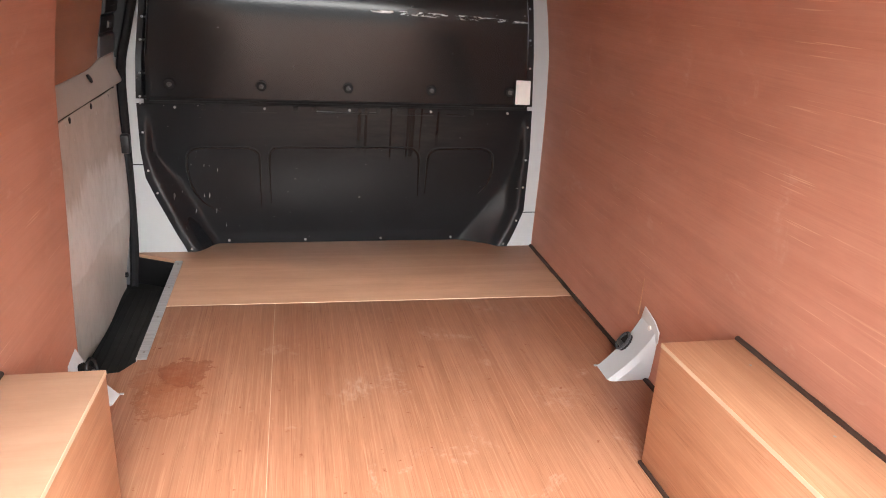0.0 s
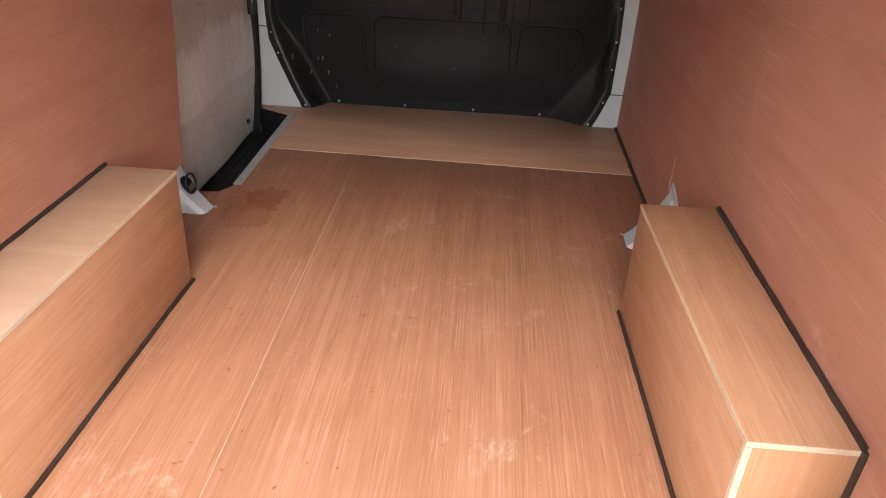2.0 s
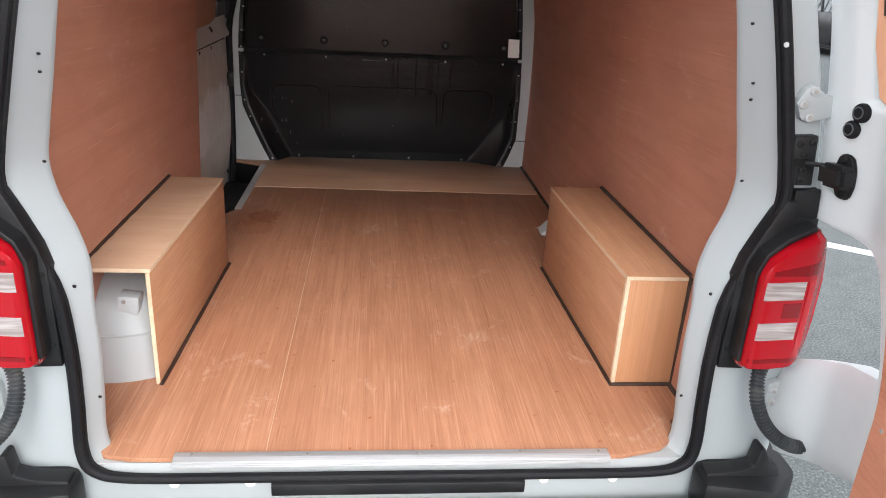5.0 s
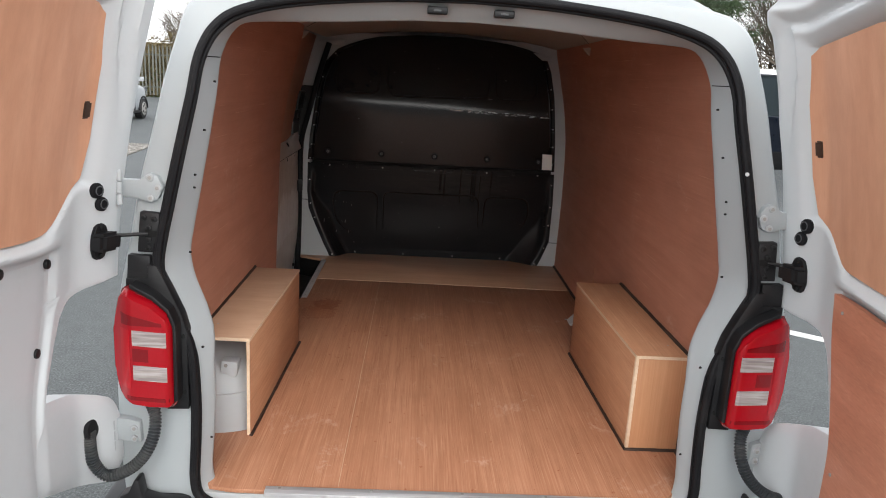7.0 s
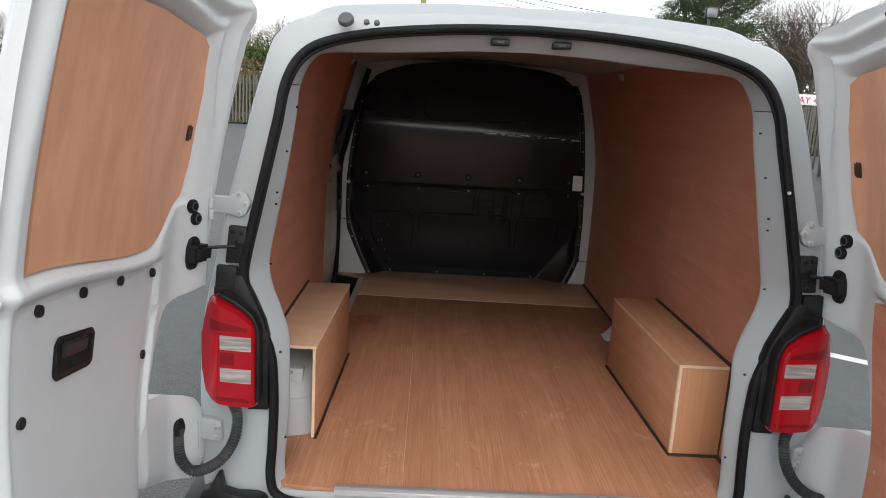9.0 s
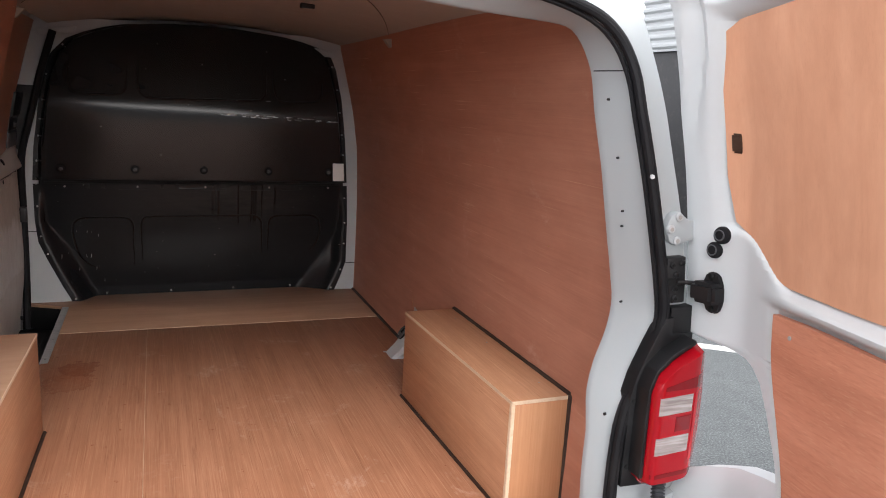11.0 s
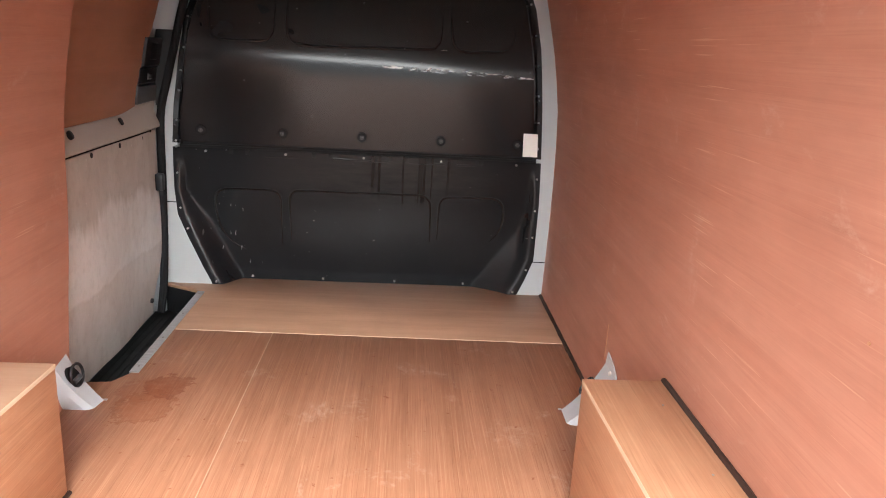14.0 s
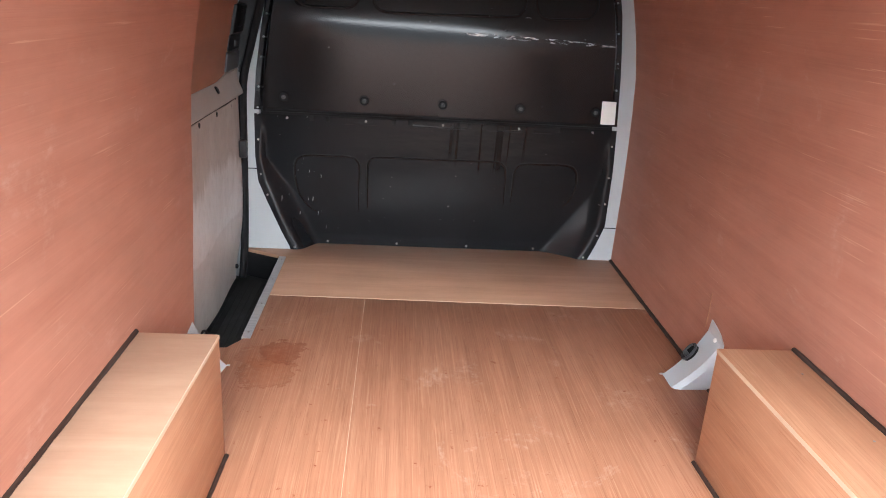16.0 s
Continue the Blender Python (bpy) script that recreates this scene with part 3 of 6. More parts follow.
# fine moulded lines of the panels
LINES = (((-0.322, 0.769), (-0.324, 0.879), (-0.324, 0.969), (-0.313, 1.001), (-0.28, 1.014), (-0.142, 1.015), (0.105, 1.016), (0.237, 1.016), (0.275, 1.001), (0.29, 0.969), (0.294, 0.879), (0.297, 0.799)),
         ((-0.354, 0.749), (-0.355, 0.859), (-0.355, 0.964), (-0.368, 0.997), (-0.403, 1.011), (-0.486, 1.011), (-0.585, 1.009), (-0.624, 0.994), (-0.64, 0.959), (-0.639, 0.899), (-0.624, 0.829), (-0.585, 0.769), (-0.526, 0.731)),
         ((0.319, 0.809), (0.32, 0.879), (0.321, 0.964), (0.333, 0.999), (0.366, 1.013), (0.459, 1.015), (0.553, 1.015), (0.593, 0.999), (0.609, 0.964), (0.611, 0.909), (0.597, 0.854), (0.563, 0.809)),
         ((-0.308, 1.84), (-0.316, 1.76), (-0.317, 1.68), (-0.301, 1.635), (-0.26, 1.618), (-0.131, 1.617), (0.06, 1.622), (0.241, 1.628), (0.284, 1.645), (0.298, 1.69), (0.297, 1.82)),
         ((-0.614, 1.8), (-0.618, 1.73), (-0.618, 1.67), (-0.599, 1.635), (-0.561, 1.623), (-0.485, 1.623), (-0.408, 1.626), (-0.372, 1.645), (-0.361, 1.69), (-0.359, 1.82)),
         ((0.33, 1.82), (0.33, 1.74), (0.335, 1.675), (0.353, 1.64), (0.394, 1.625), (0.47, 1.628), (0.542, 1.632), (0.577, 1.65), (0.59, 1.69), (0.585, 1.78)))
for line in LINES:
    path = [(p.x, p.z) for p in curve_points([(x, 0, z) for x, z in line], 8)]
    n = len(path) - 1
    thin = [0.0034 * min(1.0, 0.15 + 5 * min(i, n - i) / n) for i in range(n + 1)]
    cx = sum(x for x, _ in path) / (n + 1)
    rim = [(x + (0.0042 if x < cx else -0.0042), z - 0.0042) for x, z in path]
    bead_line = part("panel_bead", tube([(x, bulk_y(x, z) + 0.0004, z) for x, z in rim], [1.5 * r for r in thin], 8), M_BULK, bulkhead)
    part("panel_line", tube([(x, bulk_y(x, z) + 0.0012, z) for x, z in path], thin, 6), M_INSET, bead_line)

# the upper moulding's rolled lip over a dark open joint, notched along the lower moulding
rows = [[(x, bulk_y(x, 1.203) + dy, z) for x in [-0.745 + 1.45 * k / 60 for k in range(61)]] for dy, z in ((0.0, 1.208), (-0.005, 1.203), (-0.005, 1.197), (0.0, 1.194), (0.020, 1.194))]
part("lip", skin(rows), M_INSET, bulkhead)
# Black sheet added to stand for the shade inside the open joint.
part("joint_backing", box(-0.77, 0.745, 2.694, 2.70, 1.165, 1.21), M_INSET, bulkhead)
for x in (-0.558, -0.49, -0.214, -0.143, 0.108, 0.174, 0.492):
    yy = bulk_y(x, 1.157)
    part("notch", box(x - 0.009, x + 0.009, yy - 0.005, yy + 0.004, 1.158, 1.1795, 0.001), M_INSET, bulkhead)
for x0, x1 in ((-0.133, 0.098), (0.184, 0.335), (-0.42, -0.285), (0.389, 0.467)):
    yy = bulk_y((x0 + x1) / 2, 1.157)
    part("slot", box(x0, x1, yy - 0.0004, yy + 0.004, 1.158, 1.168), M_BULK, bulkhead)
    part("slot_edge", box(x0, x1, yy - 0.0012, yy + 0.004, 1.150, 1.1535), M_INSET, bulkhead)


def bolt(x, z, r, mat, depth=0.007):
    y = bulk_y(x, z)
    bm = disc((x, y - depth / 2 + 0.001, z), (0, -1, 0), r, depth, 14, r * 0.3)
    disc((x, y - depth - 0.001, z), (0, -1, 0), r * 0.5, 0.004, 6, 0.0, bm)
    return part("bolt", bm, mat, bulkhead)


M_GREYBOLT = plastic("dull_grey_bolt", (0.055, 0.053, 0.05), 0.4)
for x in (-0.668, -0.339, -0.013, 0.314, 0.635):
    part("bolt_recess", disc((x, bulk_y(x, 1.258) - 0.0032, 1.258), (0, -1, -0.16), 0.0190, 0.005, 24, 0.002), M_INSET, bulkhead)
    part("bolt_rim", tube([(x + 0.0195 * math.cos(k * math.pi / 12), bulk_y(x, 1.258) - 0.0045 - 0.003 * math.sin(k * math.pi / 12), 1.258 + 0.0195 * math.sin(k * math.pi / 12)) for k in range(24)], 0.0022, 6, True), M_BULK, bulkhead)
    bolt(x, 1.258, 0.0085, M_GREYBOLT, 0.015)
    bolt(x + 0.008, 1.168, 0.005, M_STEEL, 0.010)
for z in (0.83, 0.92, 1.07, 1.18, 1.205, 1.29, 1.41, 1.49, 1.58, 1.70, 1.84):
    bolt(lerp_table(EDGE_L, z) + 0.015, z, 0.0042, M_STEEL)
for z in (0.70, 0.85, 0.97, 1.11, 1.24, 1.35, 1.46, 1.58, 1.70, 1.82):
    bolt(lerp_table(EDGE_R, z) - 0.015, z, 0.0042, M_STEEL)
for x in (-0.635, -0.497, -0.182, 0.142, 0.456, 0.672):
    bolt(x, 0.595, 0.0052, M_STEEL)
for ring in (((0.553, 1.914), (0.66, 1.893), (0.666, 1.868), (0.562, 1.872)), ((-0.572, 1.928), (-0.585, 1.898), (-0.74, 1.876), (-0.742, 1.906))):
    part("gusset", prism(ring, "y", 2.672, 2.684, 0.004), M_JAMB_DIMMED, wall_front, "white steel corner gusset")
card = part("paper_card", prism([(0.657, 1.308), (0.717, 1.307), (0.722, 1.211), (0.660, 1.211)], "y", 2.642, 2.644), M_CARD,
            label="blank white card stuck on the black bulkhead", category="card", smooth=False)

# ---------------------------------------------------------------- sliding door side and step well
step_well = group_at("step_well", (-0.77, 2.2, 0.44), label="black rubber entrance step with an aluminium edge strip", category="step")
part("tread", prism([(-0.90, 1.70), (-0.73, 1.72), (-0.684, 1.79), (-0.684, 2.61), (-0.86, 2.70), (-0.90, 2.70)], "z", 0.43, 0.452, 0.004), M_MAT, step_well)
part("riser", box(-0.688, -0.682, 1.79, 2.61, 0.44, 0.575), M_BLACK, step_well)
part("riser", prism([(1.70, 0.44), (1.735, 0.575), (1.725, 0.575), (1.69, 0.44)], "x", -0.90, -0.70), M_BLACK, step_well)
part("riser", prism([(-0.684, 2.605), (-0.86, 2.695), (-0.86, 2.705), (-0.684, 2.615)], "z", 0.44, 0.574), M_BLACK, step_well)
for i in range(7):
    x = -0.875 + 0.026 * i
    part("rib", box(x, x + 0.010, 1.80, 2.60, 0.451, 0.4545, 0.001), M_MAT, step_well)
strip = part("edge_strip", prism([(-0.687, 0.578), (-0.687, 0.5845), (-0.663, 0.5845), (-0.658, 0.5815), (-0.658, 0.5805), (-0.682, 0.5805), (-0.682, 0.56), (-0.687, 0.56)], "y", 1.80, 2.585), M_ALU, step_well, "bright aluminium angle")
for y in (1.84, 2.08, 2.32, 2.55):
    part("screw", disc((-0.671, y, 0.585), (0, 0, 1), 0.004, 0.002, 10), M_STEEL, strip)

side_door = group_at("sliding_door", (-0.87, 2.2, 0.46), label="closed sliding door lined with dirty grey board and plywood", category="door")


def door_board():
    rows, back = [], []
    for i in range(33):
        z = 0.49 + (1.250 - 0.49) * i / 32
        r = []
        for k in range(25):
            y = 1.60 + (2.655 - 1.60) * k / 24 - 0.10 * smoothstep(0.75, 0.5, z) * (k / 24) ** 3
            bow = 0.010 * math.sin(3.1 * (y - 1.7)) * math.sin(2.6 * (z - 0.4)) + 0.004 * math.sin(11 * y + 5 * z)
            r.append((-0.853 - 0.012 * smoothstep(0.9, 0.5, z) + bow, y, z))
        rows.append(r)
        back.append([(x - 0.005, y, z) for x, y, z in r])
    return skin(rows, back)


part("lining_board", door_board(), M_BOARD, side_door, "scuffed grey-beige hardboard with pale smears")
part("gap", box(-0.868, -0.850, 1.62, 2.60, 1.246, 1.264), M_INSET, side_door, "dark gap above the board")


def ledge_section(y):
    """The folded ledge at a place along the door; its far end sweeps up to the latch."""
    up = 0.030 * smoothstep(2.30, 2.60, y)
    dip = 0.003 * math.sin(9 * y) + 0.002 * math.sin(23 * y + 1)
    return [(x, y, z) for x, z in ((-0.90, 1.256), (-0.846, 1.257), (-0.836, 1.262), (-0.833, 1.268), (-0.835, 1.279), (-0.842 + dip, 1.296 + 0.3 * up),
                                   (-0.850 + dip, 1.314 + 0.6 * up), (-0.857 + 0.16 * up, 1.331 + up), (-0.863 + 0.16 * up, 1.338 + up), (-0.90, 1.345 + up))]


part("ledge", skin([ledge_section(1.60 + 1.055 * k / 60) for k in range(61)]), M_LEDGE, side_door, "dusty grey-beige metal ledge")


def upper_x(z):
    return -0.866 + 0.125 * ((z - 1.33) / 0.6) ** 1.5


def upper_end(z):
    return 2.475 + 0.12 * smoothstep(1.34, 1.75, z)


zs = [1.335 + 0.05 * i for i in range(13)]
part("upper_lining", skin([[(upper_x(z), 1.60 + (upper_end(z) - 1.60) * k / 8, z) for k in range(9)] for z in zs],
                          [[(upper_x(z) - 0.008, 1.60 + (upper_end(z) - 1.60) * k / 8, z) for k in range(9)] for z in zs]), M_UPPER, side_door, "smooth brown lining panel above the ledge")
part("seal", tube(curve_points([(-0.845, 2.585, 0.48), (-0.845, 2.640, 0.60), (-0.845, 2.672, 0.78), (-0.843, 2.682, 1.05), (-0.837, 2.678, 1.3), (-0.802, 2.672, 1.45), (-0.767, 2.668, 1.58), (-0.730, 2.664, 1.72), (-0.672, 2.655, 1.90)], 4), 0.017, 10), M_RUBBER, side_door, "black rubber door seal")
part("seal_lip", tube(curve_points([(-0.835, 2.715, 0.66), (-0.835, 2.725, 0.80), (-0.832, 2.728, 1.05), (-0.826, 2.728, 1.3), (-0.80, 2.72, 1.5), (-0.76, 2.71, 1.68), (-0.71, 2.70, 1.90)], 4), 0.005, 8), M_RUBBER, side_door)


def latch_block(z0, z1, y0, y1, depth, name, mat, label):
    rows = []
    for z in (z0, z0 + 0.006, z1 - 0.006, z1):
        k = 0.006 if z in (z0, z1) else 0.0
        x = upper_x(z)
        rows.append([(x - 0.02, y0, z), (x + depth - 0.006 - k, y0 + 0.004, z), (x + depth - k, y0 + 0.014, z), (x + depth - k, y1 - 0.014, z), (x + depth - 0.008 - k, y1 - 0.004, z), (x - 0.02, y1, z)])
    bm = skin(rows)
    for r in (rows[0], rows[-1]):
        bm.faces.new([bm.verts.new(p) for p in r])
    bmesh.ops.remove_doubles(bm, verts=bm.verts, dist=1e-5)
    return part(name, bm, mat, side_door, label)


M_DKGREY = plastic("dark_grey_plastic", (0.07, 0.075, 0.08), 0.42)
latch_block(1.362, 1.435, 2.482, 2.690, 0.012, "latch_cover", M_DKGREY, "dark grey latch cover")
latch_block(1.436, 1.500, 2.500, 2.690, 0.008, "latch", M_BLACK, "black plastic latch housing")
latch_block(1.452, 1.478, 2.570, 2.61, 0.020, "latch_pin", M_DKGREY, "")
latch_block(1.502, 1.612, 2.515, 2.690, 0.016, "latch", M_BLACK, "black plastic latch housing")
latch_block(1.525, 1.595, 2.55, 2.64, 0.020, "latch_face", M_BLACK, "")
SEAL = ((1.3, -0.837), (1.45, -0.802), (1.58, -0.767), (1.72, -0.730))
zs = [1.345 + 0.03 * i for i in range(11)]
part("latch_trim", skin([[(upper_x(z) - 0.02, 2.682, z), ((upper_x(z) + lerp_table(SEAL, z)) / 2, 2.684, z), (lerp_table(SEAL, z), 2.684, z)] for z in zs],
                        [[(upper_x(z) - 0.02, 2.690, z), ((upper_x(z) + lerp_table(SEAL, z)) / 2, 2.690, z), (lerp_table(SEAL, z), 2.690, z)] for z in zs]), M_BLACK, side_door, "black plastic trim behind the latch")
part("buffer", box(-0.850, -0.818, 2.605, 2.640, 1.005, 1.075, 0.006), M_BLACK, side_door, "black rubber buffer")
for y, z in ((1.80, 1.236), (2.02, 1.238), (2.26, 1.238), (2.48, 1.236), (1.967, 1.075), (2.50, 0.565)):
    part("plug", disc((-0.849, y, z), (1, 0, 0), 0.010, 0.010, 12, 0.003), M_BLACK, side_door)
for y in (1.89, 2.29):
    part("plug", disc((-0.852, y, 1.318), (0.9, 0, 0.45), 0.015, 0.016, 14, 0.005), M_BLACK, side_door)
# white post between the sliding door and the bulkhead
part("door_post", prism([(-0.93, 2.672), (-0.86, 2.672), (-0.853, 2.69), (-0.853, 2.81), (-0.93, 2.81)], "z", 0.45, 1.98, 0.004), M_JAMB_DIMMED,
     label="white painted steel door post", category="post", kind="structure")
part("trim", prism([(-0.93, 1.57), (-0.87, 1.57), (-0.87, 1.60), (-0.93, 1.60)], "z", 0.46, 1.36, 0.002), M_JAMB_DIMMED,
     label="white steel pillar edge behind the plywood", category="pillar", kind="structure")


# ---------------------------------------------------------------- boxes over the wheel arches
def wheel_box(side, xin, xout, y0, y1, ztop, end_panel, label):
    """A plywood case against the wall: top, side and, where it is closed, an end panel, run round with sealant."""
    t = 0.012
    s = side
    b = group_at("wheel_arch_box", (MID + s * (xin + xout) / 2, (y0 + y1) / 2, F), label=label, category="box", group="wheel arch boxes")

    def bx(xa, xb, *rest, bevel=0.0012):
        return box(min(s * xa, s * xb), max(s * xa, s * xb), *rest, bevel)
    part("side_panel", bx(xin, xin + t, y0 + (t if end_panel else 0), y1, F + 0.001, ztop - t), M_BOX, b)
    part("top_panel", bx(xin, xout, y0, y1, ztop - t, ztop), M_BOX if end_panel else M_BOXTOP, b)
    # pale cut edges of the sheets
    part("cut_edge", bx(xin - 0.0012, xin + 0.001, y0, y1, ztop - t + 0.001, ztop - 0.001, bevel=0), M_EDGE, b, "pale cut plywood edge")
    part("cut_edge", bx(xin, xout, y0 - 0.0012, y0 + 0.001, ztop - t + 0.001, ztop - 0.001, bevel=0), M_EDGE, b, "pale cut plywood edge")
    if end_panel:
        part("end_panel", bx(xin, xout, y0, y0 + t, F + 0.001, ztop - t), M_BOXEND, b)
        part("cut_edge", bx(xin - 0.0012, xin + 0.001, y0 + 0.001, y0 + t - 0.001, F + 0.002, ztop - t, bevel=0), M_EDGE, b, "pale cut plywood edge")
        part("cut_edge", bx(xin, xin + t * 0.8, y0 - 0.0012, y0 + 0.001, F + 0.002, ztop - t, bevel=0), M_EDGE, b, "pale cut plywood edge")
    else:
        part("cut_edge", bx(xin + 0.001, xin + t - 0.001, y0 - 0.0012, y0 + 0.001, F + 0.002, ztop - t, bevel=0), M_EDGE, b, "pale cut plywood edge")
    part("end_panel", bx(xin + t, xout, y1 - t, y1, F + 0.001, ztop - t), M_BOX, b)

    def bead(pts, r=0.006):
        rnd = random.Random(int(pts[0][1] * 1000))
        path = []
        for p, q in zip(pts, pts[1:]):
            n = max(2, int((Vector(q) - Vector(p)).length / 0.03))
            path += [Vector(p).lerp(Vector(q), k / n) for k in range(n)]
        path.append(Vector(pts[-1]))
        path = [p + Vector((rnd.uniform(-1, 1), rnd.uniform(-1, 1), rnd.uniform(-0.6, 0.6))) * 0.0005 for p in path]
        part("sealant_bead", tube(path, [r * rnd.uniform(0.93, 1.07) for _ in path], 8), M_SEALANT, b, "dark brown sealant bead")
    x = s * xin - s * 0.003
    low = [(x, y1 + 0.002, F + 0.003), (x, y0 - 0.004, F + 0.003)]
    if end_panel:
        low.append((s * xout - s * 0.012, y0 - 0.004, F + 0.003))
    bead(low, 0.006)
    bead([(s * xout - s * 0.006, y, ztop + 0.002) for y in (y1, y0)], 0.0065)
    if end_panel:
        bead([(s * xout - s * 0.006, y0 - 0.003, z) for z in (ztop, F + 0.004)], 0.0065)
    for y in ((y0 + 0.1), y0 + 0.45, y1 - 0.12) if end_panel else (y0 + 0.12,):
        part("screw", disc((s * (xin + 0.75 * (xout - xin)), y, ztop + 0.0004), (0, 0, 1), 0.0028, 0.0012, 8), M_STEEL, b)
    # the inner side stands a little askew, wider apart towards the doors
    for ob in b.children:
        for v in ob.data.vertices:
            x, y = v.co.x + b.location.x, v.co.y + b.location.y
            v.co.x += s * 0.009 * max(0.0, (xout - abs(x)) / (xout - xin)) * (b.location.y - y) / ((y1 - y0) / 2)
    return b


wheel_box(1, 0.608, 0.797, 0.320, 1.156, 0.912, True, "closed plywood box over the wheel arch with pale cut edges")
wheel_box(-1, 0.603, 0.787, 0.320, 1.152, 0.914, False, "plywood box over the wheel arch, open at its rear end")


def wheel_arch():
    """The rounded white steel arch inside the open box."""
    rows = []
    for i in range(41):
        a = math.pi * i / 40
        cy, cz = 0.75 - 0.425 * math.cos(a), F + 0.294 * math.sin(a) ** 0.5
        rows.append([(-0.80 + 0.17 * k / 8, cy + (0.035 * (k / 8) ** 3 if i < 20 else -0.035 * (k / 8) ** 3), F + (cz - F) * (1 - 0.09 * (k / 8) ** 3)) for k in range(9)])
    bm = skin(rows)
    inner = [bm.verts.new(r[-1]) for r in rows]
    bm.faces.new(inner)
    return bm


M_BRACKET = paint("pale_grey_painted_steel", (0.52, 0.545, 0.56), 0.4, amount=0.15)
# Darkened white, so the arch in the box doesn't come out too bright.
arch = part("wheel_arch", wheel_arch(), M_JAMB_DIMMED, label="white painted steel wheel arch inside the box", category="wheel arch", kind="structure")
part("bracket", prism([(-0.720, 0.762), (-0.716, 0.812), (-0.664, 0.808), (-0.666, 0.768), (-0.676, 0.756)], "y", 0.372, 0.42, 0.002), M_BRACKET, arch, "small white steel bracket")

part("bolt", disc((-0.702, 0.371, 0.797), (0, -1, 0), 0.006, 0.006, 10, 0.002), M_STEEL, arch)
part("seam", tube([(-0.79 + 0.15 * k / 8, 0.331 + 0.035 * (k / 8) ** 3, 0.716 - 0.006 * k / 8) for k in range(9)], 0.003, 6), M_JAMB_DIMMED, arch, "pressed seam")


# ---------------------------------------------------------------- lashing brackets by the wheel boxes
def lashing_bracket(fl, wl, cup_at, ring_mat):
    """A folded gusset from two places on the floor up to two on the wall, with a lashing ring in its far edge."""
    fn, ff, wn, wf = (Vector(p) for p in (*fl, *wl))
    s = 1 if fn.x > 0 else -1
    b = group_at("lashing_bracket", (wn.x, (fn.y + ff.y) / 2, F), label="white sheet-steel corner bracket with a dark lashing ring", category="bracket", group="lashing brackets")
    rows = []
    for i in range(13):
        u = i / 12
        near, far = fn.lerp(wn, u), ff.lerp(wf, u)
        dip = Vector((s * 0.010, 0, -0.006)) * math.sin(math.pi * u)
        near, far = near + dip, far + dip
        foot = Vector((s * (abs(wn.x) + 0.004), near.y - 0.006 + 0.0 * u, max(F + 0.001, near.z - 0.16 * (1 - 0.2 * u))))
        edge = Vector((s * (abs(near.x) + 0.010), near.y - 0.008, max(F + 0.001, near.z - 0.012)))
        rows.append([foot, edge.lerp(foot, 0.3), edge, near.lerp(far, 0.04), near.lerp(far, 0.4), near.lerp(far, 0.8), far, far + Vector((s * 0.003, 0.006, -0.008)), far + Vector((s * 0.02, 0.006, -0.06))])
    rows = [[Vector((p.x, p.y, max(p.z, F + 0.001))) for p in r] for r in rows]
    part("plate", skin(rows), M_BRACKET, b)
    part("tab", prism([(wn.y - 0.012, wn.z - 0.035), (wn.y - 0.012, wn.z + 0.002), (wn.y + 0.02, wn.z + 0.022), (wf.y - 0.035, wf.z + 0.024), (wf.y - 0.008, wf.z + 0.030), (wf.y + 0.006, wf.z - 0.02)], "x", min(wn.x, wn.x - s * 0.004), max(wn.x, wn.x - s * 0.004), 0.001), M_BRACKET, b)
    c = Vector(cup_at)
    nrm = (wn - fn).cross(ff - fn).normalized()
    nrm = nrm if nrm.z > 0 else -nrm
    a1 = (wf - ff).normalized()
    a2 = nrm.cross(a1)
    outline = [c + 0.030 * math.cos(t) * a1 + 0.021 * math.sin(t) * a2 for t in [2 * math.pi * k / 24 for k in range(24)]]
    bm = bmesh.new()
    lo, hi = [bm.verts.new(p - nrm * 0.006) for p in outline], [bm.verts.new(p + nrm * 0.0035) for p in outline]
    bm.faces.new(hi)
    for i in range(24):
        bm.faces.new((lo[i], lo[(i + 1) % 24], hi[(i + 1) % 24], hi[i]))
    part("cup", bm, M_INSET, b, "dark recessed cup")
    part("eye", disc(c + nrm * 0.004 - a1 * 0.012, a2, 0.008, 0.03, 12, 0.002), ring_mat, b)
    if s > 0:
        ring = [c + nrm * 0.006 + 0.029 * math.cos(t) * a1 + 0.020 * math.sin(t) * a2 for t in [2 * math.pi * k / 24 for k in range(24)]]
    else:
        ring = [c + nrm * (0.012 + 0.012 * math.cos(t)) + 0.031 * math.cos(t) * a1 + 0.029 * math.sin(t) * a2 for t in [2 * math.pi * k / 24 for k in range(24)]]
    part("ring", tube(ring, 0.0042, 8, True), M_BLACK if s < 0 else ring_mat, b, "dark lashing ring")
    part("rivet", disc(wn.lerp(wf, 0.4) + Vector((-s * 0.004, 0, -0.012)), (-s, -0.2, 0.3), 0.008, 0.010, 12, 0.003), M_CARD, b)
    part("foot_end", box(min(ff.x, ff.x - s * 0.010), max(ff.x, ff.x - s * 0.010), ff.y - 0.004, ff.y + 0.003, F + 0.001, F + 0.005, 0.001), M_BRACKET, b)
    return b


